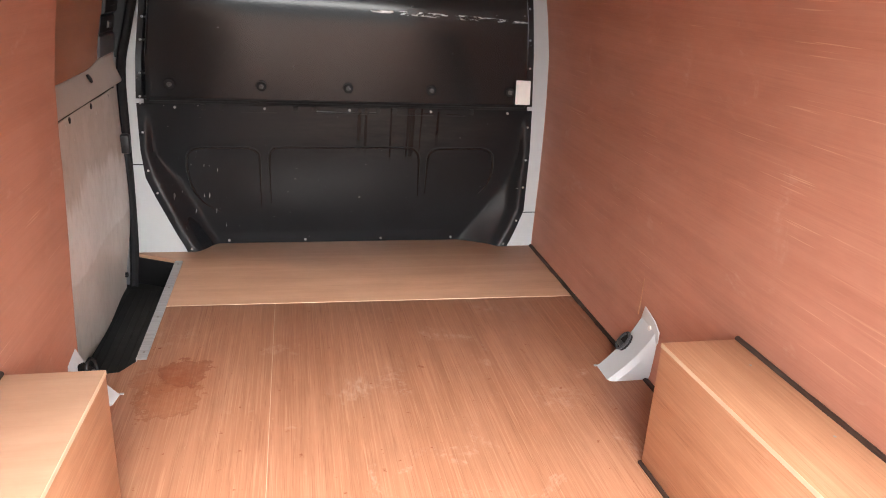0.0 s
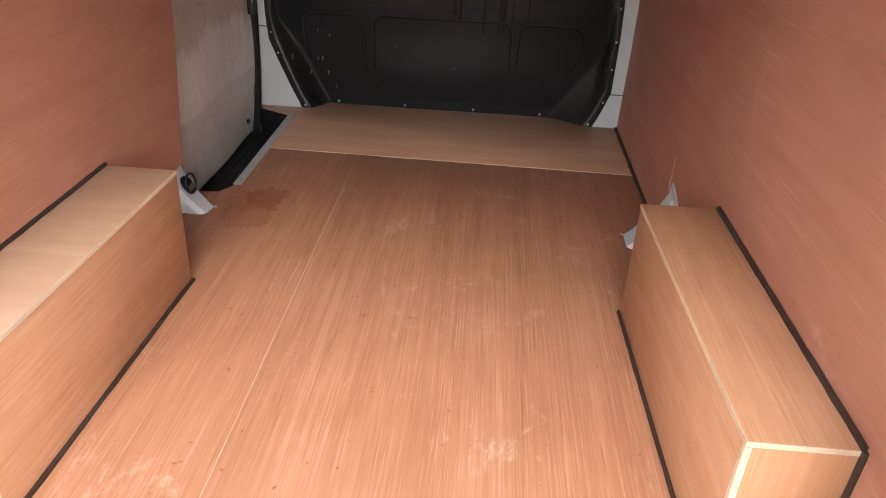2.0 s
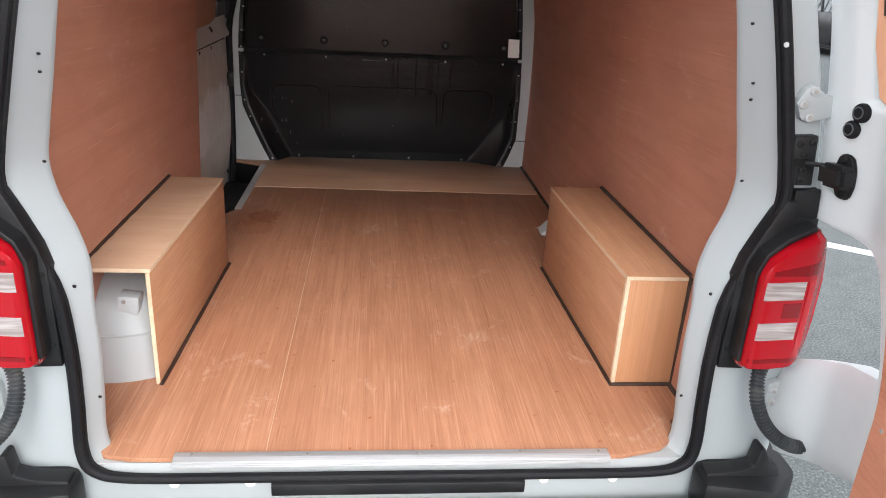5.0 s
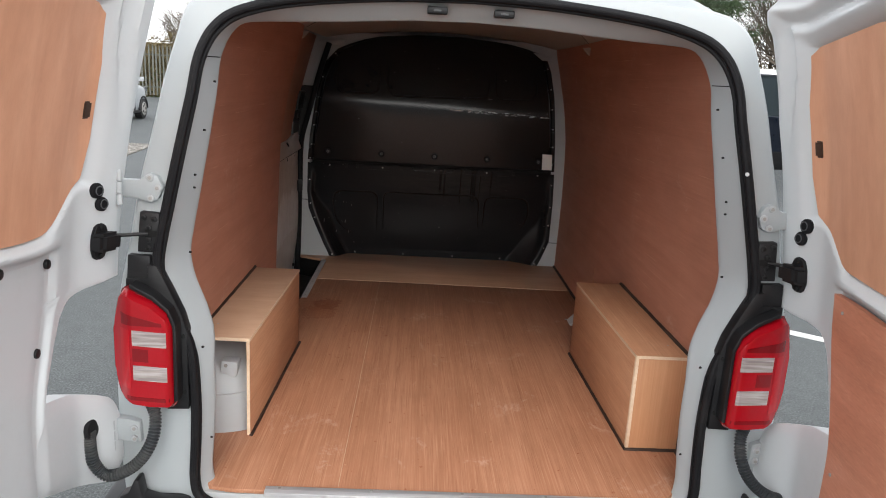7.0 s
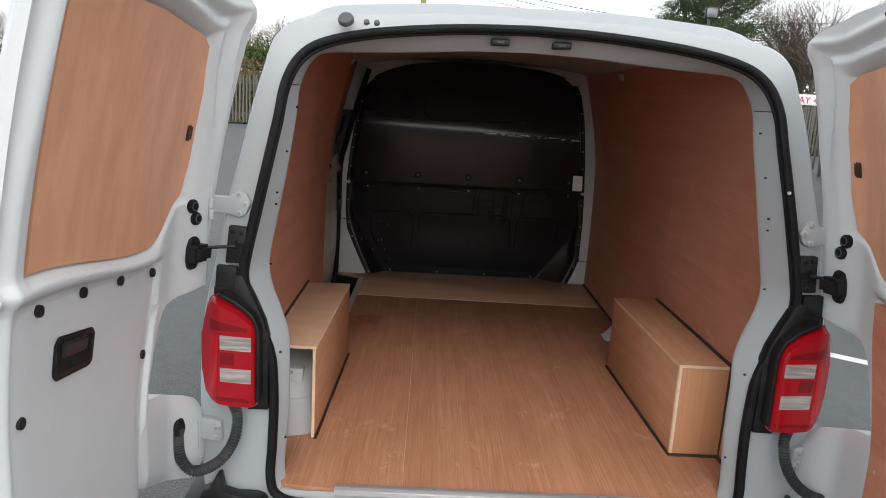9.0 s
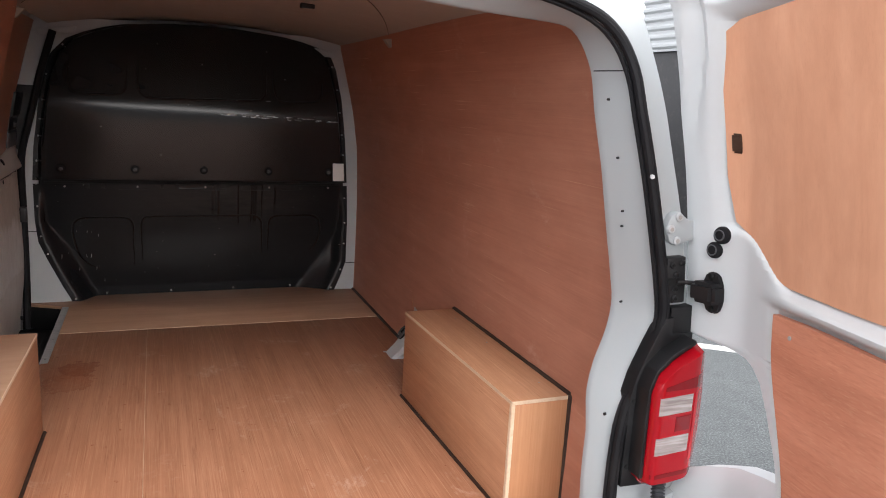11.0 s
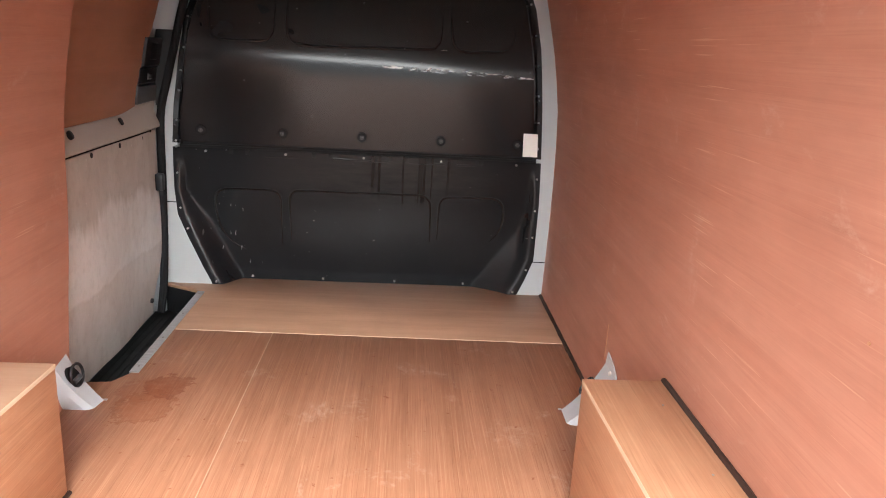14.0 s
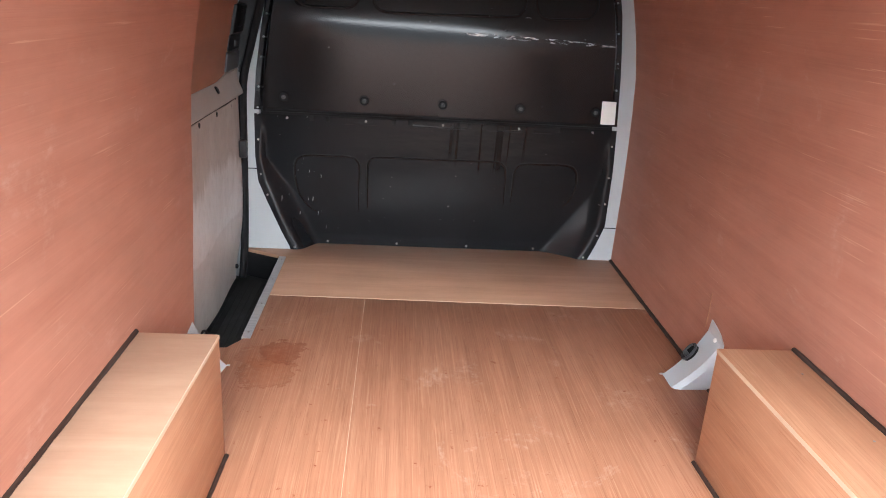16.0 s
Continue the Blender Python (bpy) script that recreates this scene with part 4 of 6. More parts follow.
M_DULL = plastic("dull_dark_steel", (0.06, 0.065, 0.07), 0.3)
lashing_bracket(((0.676, 1.541, F), (0.678, 1.627, F)), ((0.798, 1.516, 0.748), (0.798, 1.612, 0.758)), (0.746, 1.606, 0.672), M_DULL)
lashing_bracket(((-0.700, 1.560, F), (-0.692, 1.612, F)), ((-0.795, 1.516, 0.752), (-0.795, 1.600, 0.760)), (-0.750, 1.563, 0.680), M_DULL)
part("splinter", prism([(1.640, 0.745), (1.6365, 0.79), (1.6378, 0.862), (1.6385, 0.862), (1.6395, 0.80), (1.6435, 0.745)], "x", 0.7958, 0.7975), M_BOX, wall_right, "pale torn strip of plywood")


def wall_bead(y0, y1, label):
    n = max(3, int((y1 - y0) / 0.03))
    rnd = random.Random(int(y0 * 100))
    pts = [(MID * 0.5 + wall_x(y0 + (y1 - y0) * i / n, F) - 0.004 + rnd.uniform(-0.001, 0.001), y0 + (y1 - y0) * i / n, F + 0.003) for i in range(n + 1)]
    part("wall_sealant", tube(pts, [0.0075 * rnd.uniform(0.85, 1.2) for _ in pts], 8), M_SEALANT, label=label, category="sealant", kind="structure")


wall_bead(1.69, 2.685, "dark brown sealant line between wall and floor")
wall_bead(1.16, 1.53, "dark brown sealant line behind the box")
wall_bead(0.19, 0.312, "dark brown sealant line by the rear pillar")

# pale filler in the floor's joint, screw heads and crumbs
part("joint_filler", box(-0.2984, -0.2972, 0.006, 2.163, 0.566, F - 0.0009), M_EDGE, van_floor, "pale worn plywood edge", smooth=False)
for x, y in ((-0.345, 0.16), (-0.29, 0.16), (-0.345, 0.62), (-0.285, 0.62), (-0.35, 1.02), (-0.28, 1.02), (-0.345, 1.45), (-0.29, 1.45), (-0.345, 1.92), (-0.29, 1.92), (-0.35, 2.16), (0.16, 2.16), (0.70, 2.16),
             (0.16, 1.40), (0.17, 0.95), (0.16, 0.40), (0.55, 0.05), (0.1, 0.05), (-0.5, 0.07), (0.68, 1.32), (0.69, 1.9), (0.08, 1.75), (-0.05, 1.98)):
    part("screw", disc((x, y, F + 0.0003), (0, 0, 1), 0.0024, 0.0012, 8), M_BOX, van_floor)
for y, z in ((0.50, 1.289), (1.6, 1.05), (2.2, 0.95)):
    part("screw", disc((MID * 0.5 + wall_x(y, z) - 0.0005, y, z), (-1, 0, 0.1), 0.0028, 0.002, 9), M_BOX, wall_right)


def crumbs():
    """Pale splinters and grit scattered over the load floor."""
    rnd = random.Random(31)
    bm = bmesh.new()
    for i in range(24):
        x, y, a = rnd.uniform(-0.55, 0.57), rnd.uniform(0.08, 2.15), rnd.gauss(0, 0.5)
        ln, w, h = rnd.uniform(0.001, 0.004) if i % 6 else rnd.uniform(0.005, 0.010), rnd.uniform(0.0006, 0.0014), rnd.uniform(0.0006, 0.0014)
        d, e = Vector((math.sin(a), math.cos(a), 0)), Vector((math.cos(a), -math.sin(a), 0))
        c = Vector((x, y, F + 0.0002))
        lo = [bm.verts.new(c + d * ln * p + e * w * q) for p, q in ((-1, -0.6), (0.3, -1), (1, 0.2), (-0.4, 1))]
        hi = [bm.verts.new(v.co * 1.0 + (c - v.co) * 0.3 + Vector((0, 0, h))) for v in lo]
        bm.faces.new(hi)
        for k in range(4):
            bm.faces.new((lo[k], lo[(k + 1) % 4], hi[(k + 1) % 4], hi[k]))
    return bm


part("crumbs", crumbs(), M_BOX, label="pale splinters and grit on the plywood floor", category="debris", kind="stuff", smooth=False)

# ---------------------------------------------------------------- the van's tail
# half outlines from the sill's middle up to the roof's middle: the opening's edge, and the body's outer edge
TAIL = ((0.0, 0.535, 0.0, 0.42), (0.35, 0.535, 0.40, 0.42), (0.60, 0.537, 0.66, 0.42), (0.685, 0.556, 0.82, 0.43), (0.708, 0.61, 0.90, 0.47), (0.703, 0.73, 0.92, 0.62),
        (0.70, 0.86, 0.925, 0.82), (0.710, 1.01, 0.92, 1.0), (0.742, 1.095, 0.91, 1.10), (0.774, 1.17, 0.895, 1.18), (0.788, 1.24, 0.875, 1.26), (0.778, 1.31, 0.86, 1.33),
        (0.756, 1.41, 0.842, 1.43), (0.725, 1.56, 0.806, 1.58), (0.704, 1.67, 0.782, 1.70), (0.69, 1.765, 0.758, 1.80), (0.656, 1.838, 0.732, 1.89), (0.59, 1.884, 0.668, 1.944),
        (0.45, 1.918, 0.52, 1.966), (0.22, 1.943, 0.25, 1.986), (0.0, 1.951, 0.0, 1.987))
half_s = curve_points([(a, 0, b) for a, b, _, _ in TAIL], 4)
half_o = curve_points([(a, 0, b) for _, _, a, b in TAIL], 4)


def whole(half):
    return [(MID + p.x, p.z) for p in half] + [(MID - p.x, p.z) for p in half[-2:0:-1]]


RIM, OUT = whole(half_s), whole(half_o)
van = group_at("van", (MID, 1.4, 0.0), label="white panel van with open rear doors and plywood-lined load bay", category="van")


def tail_body():
    """The painted frame round the opening, its return into the bay, and the outer skin up to the cab."""
    n = len(RIM)

    def ring(fn):
        return [fn(i) for i in range(n)]

    def between(w, dy):
        return ring(lambda i: (RIM[i][0] + (OUT[i][0] - RIM[i][0]) * w, lean(RIM[i][1]) + dy, RIM[i][1] + (OUT[i][1] - RIM[i][1]) * w))

    def inner(w, extra=0.0):
        """The return from the rim (w = 0) to the edge of the lining (w = 1)."""
        def at(i):
            x, z = RIM[i]
            inset = lerp_table(((0.55, 0.03), (0.95, 0.036), (1.09, 0.045), (1.28, 0.046), (1.55, 0.036), (1.76, 0.02), (1.95, 0.02)), z)
            deep = lerp_table(((0.55, 0.06), (0.95, 0.06), (1.09, 0.10), (1.28, 0.122), (1.55, 0.137), (1.76, 0.185), (1.95, 0.23)), z)
            d = 1 if x > MID else -1
            side = smoothstep(0.0, 0.5, abs(x - MID))
            y0 = lean(z) + 0.004
            return (x - d * side * inset * w ** 0.8, y0 + (deep - y0) * w + extra, z - 0.058 * w * smoothstep(1.84, 1.945, z))
        return ring(at)

    def outer(y, wide, up):
        def at(i):
            x, z = OUT[i]
            d = 1 if x > MID else -1
            w = wide * smoothstep(0.1, 0.6, abs(x - MID)) * (0.5 + 0.5 * smoothstep(1.97, 1.5, z)) * (1 - 0.6 * smoothstep(1.25, 0.9, z))
            return (x + d * w, max(y, lean(RIM[i][1]) + 0.05 + 0.4 * y), z + up * smoothstep(1.5, 1.95, z) + 0.022 * smoothstep(0.625, 0.595, abs(x - MID)) * smoothstep(1.7, 1.9, z))
        return ring(at)

    def shut(y, wide):
        def at(i):
            x, z = RIM[i]
            d = 1 if x > MID else -1
            return (x + d * wide * smoothstep(0.1, 0.6, abs(x - MID)), y, z + (0.03 if z > 1.85 else 0))
        return ring(at)
    rows = [shut(0.235, 0.10), inner(1.0, 0.012), inner(1.0), inner(0.93), inner(0.5), inner(0.12), inner(0.03), between(0.0, 0.0),
            between(0.25, 0.004), between(0.6, 0.004), between(0.86, 0.010), between(0.96, 0.022), between(1.0, 0.045)]
    for y, w, u in ((0.10, 0.006, 0.008), (0.20, 0.012, 0.016), (0.45, 0.03, 0.03), (1.2, 0.10, 0.05), (2.2, 0.11, 0.06), (2.9, 0.11, 0.06)):
        rows.append(outer(y, w, u))
    return skin(rows, None, closed=True)


# The body's white is darkened here to hold back the daylight on the rim.
body = part("body", tail_body(), M_FRAME_DIMMED, van, "white painted steel body and door frame")
nose = part("body", box(-0.93, 0.96, 2.865, 2.90, 0.30, 1.98, 0.01), M_WHITE, van)
part("roof_plug", disc((MID - 0.53, 0.085, 1.945), (-0.1, -0.75, 0.65), 0.022, 0.016, 20, 0.007), M_DKGREY, van, "dark grey rubber cap")
for dx in (0.057, 0.085):
    part("roof_plug", disc((MID - 0.53 + dx, 0.085, 1.940), (-0.1, -0.75, 0.65), 0.008, 0.010, 12, 0.003), M_DKGREY, van)

seal = part("door_seal", tube([(x, lean(z) - 0.007, z) for x, z in RIM], 0.0115, 10, True), M_RUBBER, van, "black rubber seal round the door opening")
part("seal_rib", tube([(MID + (x - MID) * 1.004, lean(z) - 0.0165, z) for x, z in RIM], 0.0032, 6, True), M_RUBBER, seal)
part("seal_lip", tube([(MID + (x - MID) * 0.987, lean(z) + 0.004, z if z < 1 else z - 0.012) for x, z in RIM], 0.006, 6, True), M_RUBBER, seal)
part("chip", disc((0.736, lean(1.544) - 0.0175, 1.544), (0, -1, 0.3), 0.0055, 0.003, 6), M_BRACKET, seal, "pale chipped spot")
part("chip", disc((-0.722, lean(1.075) - 0.0175, 1.075), (0, -1, 0.3), 0.005, 0.003, 6), M_BRACKET, seal, "pale chipped spot")


# holes and creases in the door frame
for s in (-1, 1):
    for x, z, y in ((0.672, 0.72, 0.045), (0.726, 1.250, 0.07), (0.7135, 1.424, 0.079), (0.711, 1.458, 0.079), (0.685, 1.576, 0.080), (0.663, 1.70, 0.105)):
        part("hole", disc((MID + s * x, y, z), (-s, -0.35, 0), 0.0028, 0.0050, 10), M_BLACK, body)
    part("hole", disc((MID + s * 0.688, 0.033, 0.995), (-s, -0.35, 0), 0.0035, 0.006, 10), M_BLACK, body)

# folded seam across the frame
for s in (-1, 1):
    part("seam", tube([(MID + s * (0.691 - 0.02 * (k / 5) ** 0.8), lean(1.762) + 0.004 + (0.185 - lean(1.762) - 0.004) * k / 5, 1.762) for k in range(6)], 0.0014, 6), M_INSET, body)

# latch slots in the header
for x in (-0.080, 0.098):
    part("latch_slot", box(x - 0.027, x + 0.027, 0.165, 0.20, 1.905, 1.924, 0.004), M_BLACK, van, "black latch slot")
    part("latch_slot", box(x - 0.010, x + 0.010, 0.163, 0.17, 1.911, 1.916, 0.001), M_DKGREY, van, "steel striker")

# sill: aluminium strip, latch plate, plugs
sill = part("sill_strip", prism([(-0.010, 0.566), (-0.010, 0.583), (0.004, 0.5865), (0.022, 0.5865), (0.022, 0.5815), (-0.006, 0.5815), (-0.006, 0.566)], "x", -0.50, 0.515, 0.0008), M_ALU, van, "ribbed aluminium threshold strip")
for i in range(3):
    part("rib", box(-0.50, 0.515, -0.0112, -0.0095, 0.568 + 0.005 * i, 0.570 + 0.005 * i, 0.0004), M_ALU, sill)
for x in (-0.46, -0.2, 0.06, 0.3, 0.49):
    part("screw", disc((x, 0.012, 0.5872), (0, 0, 1), 0.004, 0.002, 10), M_STEEL, sill)
part("lower_latch", box(-0.28, 0.31, -0.030, 0.0, 0.500, 0.532, 0.004), M_BLACK, van, "black plastic latch cover on the sill")
for x in (-0.50, -0.33, 0.36, 0.53):
    part("sill_plug", disc((x, -0.004, 0.522), (0, -1, 0.2), 0.013, 0.008, 16, 0.004), M_CARD, van)


LAMP_TOP = ((0.735, 1.055), (0.749, 1.086), (0.784, 1.116), (0.82, 1.131), (0.843, 1.142), (0.858, 1.145), (0.872, 1.130), (0.886, 1.085), (0.892, 1.05))
LAMP_LOW = ((0.735, 0.858), (0.742, 0.846), (0.79, 0.845), (0.836, 0.850), (0.862, 0.860), (0.88, 0.876), (0.889, 0.90), (0.892, 0.93))


def lamp_y(h):
    """The lens: nearly flat towards the rear, then turning forward round the van's corner."""
    return -0.082 + 0.045 * smoothstep(0.825, 0.905, h) ** 1.3 + 0.012 * smoothstep(0.75, 0.735, h)


def tail_light(side):
    """A red lamp with two clear windows in a black housing."""
    s = side

    def poly(pts):
        return [(MID + s * x, z) for x, z in pts]
    t = part("tail_light", prism(poly([(0.730, 0.842), (0.730, 1.058), (0.745, 1.092), (0.781, 1.122), (0.842, 1.150), (0.860, 1.152), (0.874, 1.130), (0.884, 1.08), (0.887, 0.91), (0.872, 0.866), (0.836, 0.842)]), "y", 0.006, 0.03, 0.004), M_BLACK, van, "red tail light with two clear windows in a black housing")
    rows = []
    nz, nx = 30, 30
    for i in range(nz + 1):
        v = i / nz
        row = []
        for k in range(nx + 1):
            h = 0.735 + 0.157 * k / nx
            zt, zb = lerp_table(LAMP_TOP, h), lerp_table(LAMP_LOW, h)
            z = zt + (zb - zt) * v
            rim = min(1.0, min(zt - z, z - zb) / 0.012, (h - 0.735) / 0.010)
            row.append((MID + s * h, lamp_y(h) + 0.026 * (1 - math.sqrt(max(0.0, 1 - (1 - rim) ** 2))), z))
        rows.append(row)
    part("red_lens", skin(rows, [[(x, 0.012, z) for x, y, z in row] for row in rows]), M_RED, t)

    edge = rows[0] + [r[-1] for r in rows[1:]] + rows[-1][-2::-1] + [r[0] for r in rows[-2:0:-1]]
    part("lens_rim", tube([(x, min(y, -0.02) + 0.004, z) for x, y, z in edge], 0.0032, 6, True), M_DARKRED, t, "dark red rim of the lens")

    def window(h0, h1, z0, z1, mat, name, label, slope=0.05, cut=0.0, proud=0.0012):
        cols = 10
        hs = [h0 + (h1 - h0) * k / cols for k in range(cols + 1)]
        r = [[(MID + s * h, lamp_y(h) - proud, z - slope * (0.835 - h) + up * cut * (h1 - h) / (h1 - h0)) for h in hs] for z, up in ((z0, 0), (z1, -1))]
        part(name, skin(r, [[(x, y + 0.005, z) for x, y, z in row] for row in r]), mat, t, label, smooth=False)
    window(0.746, 0.831, 1.012, 1.050, M_CLEAR, "clear_window", "clear ribbed reversing window")
    window(0.746, 0.831, 0.924, 0.962, M_CLEAR, "clear_window", "clear ribbed window")
    window(0.792, 0.831, 0.972, 1.004, M_DARKRED, "dark_window", "dark red window")
    window(0.743, 0.852, 0.871, 0.880, M_DARKRED, "dark_window", "dark red lower window")
    window(0.756, 0.862, 1.062, 1.092, M_DARKRED, "dark_window", "dark red upper window", 0.02, 0.022)
    window(0.838, 0.866, 0.900, 1.05, M_SIDERED, "side_window", "deep red side of the lens")
    # black shroud between lamp and opening, and the filler plate above
    part("shroud", prism(poly([(0.808, 1.196), (0.786, 1.194), (0.751, 1.127), (0.725, 1.072), (0.713, 1.029), (0.712, 0.824), (0.77, 0.822), (0.77, 1.05), (0.80, 1.10), (0.865, 1.135), (0.864, 1.160), (0.808, 1.162)]), "y", -0.020, 0.02, 0.0015), M_BLACK, t, "black plastic shroud")
    part("filler", prism(poly([(0.803, 1.150), (0.803, 1.216), (0.858, 1.218), (0.864, 1.150)]), "y", -0.014, 0.03, 0.0015), M_BLACK, t, "flat black filler plate")
    part("rib", prism(poly([(0.738, 0.86), (0.727, 0.862), (0.727, 1.058), (0.744, 1.098), (0.782, 1.13), (0.84, 1.158), (0.842, 1.148), (0.785, 1.118), (0.75, 1.09), (0.736, 1.05)]), "y", -0.062, 0.01, 0.003), M_BLACK, t)
    for z in (0.87, 1.018):
        part("hole", disc((MID + s * 0.7225, -0.0205, z), (0, -1, 0), 0.0055, 0.003, 12), M_INSET, t)
    for ob in (t, *t.children):
        for v in ob.data.vertices:
            v.co.z = 0.869 + 1.07 * (v.co.z - 0.855)


def hinge(s, z, low=False):
    pts = [(0.766, z + 0.002), (0.779, z + 0.030), (0.797, z + 0.038), (0.827, z + 0.018), (0.872, z + 0.018), (0.872, z - 0.026), (0.832, z - 0.028), (0.797, z - 0.038), (0.779, z - 0.028)]
    if low:
        pts = [(0.845, z - 0.024), (0.848, z + 0.036), (0.875, z + 0.044), (0.915, z + 0.046), (0.915, z - 0.020)]
    h = part("hinge", prism([(MID + s * x, q) for x, q in pts], "y", lean(z) - 0.014, lean(z) + 0.012, 0.003), M_FRAME_DIMMED, van, "white painted door hinge")
    kx = 0.918 if low else 0.872
    for dz in (-0.030, 0.0, 0.030):
        part("knuckle", disc((MID + s * kx, lean(z) - 0.022, z + dz), (0, 0, 1), 0.0075, 0.028, 14, 0.002), M_JAMB_DIMMED, h)
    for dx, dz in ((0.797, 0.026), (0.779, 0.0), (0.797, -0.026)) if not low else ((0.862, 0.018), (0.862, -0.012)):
        part("bolt", disc((MID + s * dx, lean(z) - 0.016, z + dz), (0, -1, 0), 0.0095, 0.005, 14, 0.002), M_JAMB_DIMMED, h)
        part("bolt", disc((MID + s * dx, lean(z) - 0.0185, z + dz), (0, -1, 0), 0.005, 0.003, 6), M_STEEL, h)


def check_strap(s):
    z = 1.315
    c = part("check_strap", prism([(MID + s * 0.775, 1.368), (MID + s * 0.824, 1.371), (MID + s * 0.834, 1.266), (MID + s * 0.782, 1.265)], "y", -0.014, 0.03, 0.003), M_BLACK, van, "black door check strap")
    part("slot", box(min(MID + s * 0.783, MID + s * 0.812), max(MID + s * 0.783, MID + s * 0.812), -0.0152, -0.010, z - 0.008, z + 0.008), M_INSET, c)
    part("arm", tube([(MID + s * 0.805, -0.016, z), (MID + s * 0.845, -0.026, z - 0.002), (MID + s * 0.888, -0.045, z - 0.003)], 0.005, 8), M_BLACK, c)
    for dx, dz in ((0.814, 0.042), (0.789, 0.038), (0.802, 0.016), (0.803, -0.016), (0.804, -0.038)):
        part("bolt", disc((MID + s * dx, -0.0165, z + dz), (0, -1, 0), 0.0075, 0.005, 12, 0.002), M_BLACK, c)
        part("bolt", disc((MID + s * dx, -0.0195, z + dz), (0, -1, 0), 0.004, 0.003, 6), M_INSET, c)


def door_loom(s):
    """The corrugated tube that carries the wires into the door."""
    pts = curve_points([(MID + s * 0.815, -0.03, 0.868), (MID + s * 0.79, -0.055, 0.833), (MID + s * 0.79, -0.075, 0.78), (MID + s * 0.812, -0.09, 0.73), (MID + s * 0.85, -0.10, 0.695), (MID + s * 0.902, -0.10, 0.677), (MID + s * 0.936, -0.10, 0.71), (MID + s * 0.944, -0.10, 0.765), (MID + s * 0.945, -0.095, 0.800)], 14)
    dense = [pts[0]]
    for p in pts[1:]:
        dense.append(dense[-1].lerp(p, 0.5))
        dense.append(p)
    t = part("wire_tube", tube(dense, [0.0165 if (i // 2) % 2 else 0.0130 for i in range(len(dense))], 12), M_TUBE, van, "dark grey corrugated rubber wire tube")
    part("grommet", disc((MID + s * 0.942, -0.09, 0.802), (-s, -0.1, 0.1), 0.027, 0.012, 18, 0.004), M_RUBBER, t)
    part("plug", disc((MID + s * 0.944, -0.06, 0.775), (-s, -0.1, 0), 0.014, 0.006, 14, 0.002), M_RUBBER, t)


M_SIDERED = lens("side_red_lens", (0.40, 0.004, 0.010), 0.18, 0.0)
M_TUBE = plastic("dark_grey_corrugated_rubber", (0.026, 0.03, 0.034), 0.5, dust=0.3)
for s in (-1, 1):
    tail_light(s)
    hinge(s, 1.432)
    hinge(s, 0.752, True)
    check_strap(s)
    door_loom(s)


# ---------------------------------------------------------------- rear doors
def door_lean(z):
    """How far the open doors lean at a height."""
    return 0.19 * max(0.0, z - 1.1) ** 1.7


def ear(z):
    """Outline of the door on its hinge side."""
    return lerp_table(((0.44, 0.345), (0.76, 0.345), (0.952, 0.29), (1.00, 0.275), (1.08, 0.235), (1.14, 0.20), (1.172, 0.165), (1.185, 0.10), (1.195, 0.0), (2.1, 0.0)), z)


def door_top(u):
    return lerp_table(((0.0, 1.915), (0.02, 1.943), (0.06, 1.972), (0.12, 1.992), (0.2, 2.003), (0.36, 2.009), (0.6, 2.014), (0.90, 2.016)), u)


def window_inside(u, z, near=0.11):
    """How far inside the window panel's outline a place lies."""
    topz = lerp_table(((0.10, 1.855), (0.16, 1.862), (0.45, 1.893), (0.86, 1.905)), u)
    lowz = 1.424 - 0.066 * smoothstep(0.85, 0.30, u) + 0.10 * smoothstep(0.30, 0.12, u) ** 1.5
    left = near + 0.030 * smoothstep(1.6, 1.86, z)
    return min(topz - z, z - lowz, u - left, 0.828 - u)


def door_face(u, z, near=0.11):
    """Inner face of a door: how far it stands from the van's middle when open square (towards the bay is less)."""
    x = 0.955 - door_lean(z)
    x -= 0.055 * smoothstep(0.15, 0.0, u)
    x += 0.016 * smoothstep(0.872, 0.898, u)                                    # step of the closing edge
    d = window_inside(u, z, near)
    x += 0.020 * smoothstep(-0.022, 0.003, d)                                   # rebate of the window panel
    k = smoothstep(1.52, 1.80, z)
    x += k * (0.015 * math.exp(-((d + 0.062) / 0.013) ** 2) - 0.007 * math.exp(-((d + 0.034) / 0.011) ** 2) - 0.006 * math.exp(-((d + 0.09) / 0.010) ** 2))   # pressed channel round the window
    if z < 1.39:
        e = min(u - (0.225 + 0.09 * smoothstep(1.25, 0.9, z)), 0.858 - u, 1.368 - 0.062 * smoothstep(0.85, 0.22, u) - z)
        x += 0.012 * smoothstep(-0.016, 0.0, e)                                 # rebate of the lower panel
    x -= 0.016 * math.exp(-((z - 1.396 + 0.066 * smoothstep(0.85, 0.25, u)) / 0.020) ** 2) * smoothstep(0.16, 0.3, u)
    x -= 0.012 * smoothstep(1.88, 1.93, z)                                      # swell along the top
    return x


COLS = [0.36 + 0.02 * i for i in range(23)] + [0.81, 0.82, 0.828, 0.836, 0.844, 0.85, 0.856, 0.862, 0.868, 0.872, 0.876, 0.881, 0.886, 0.891, 0.896, 0.90, 0.905]


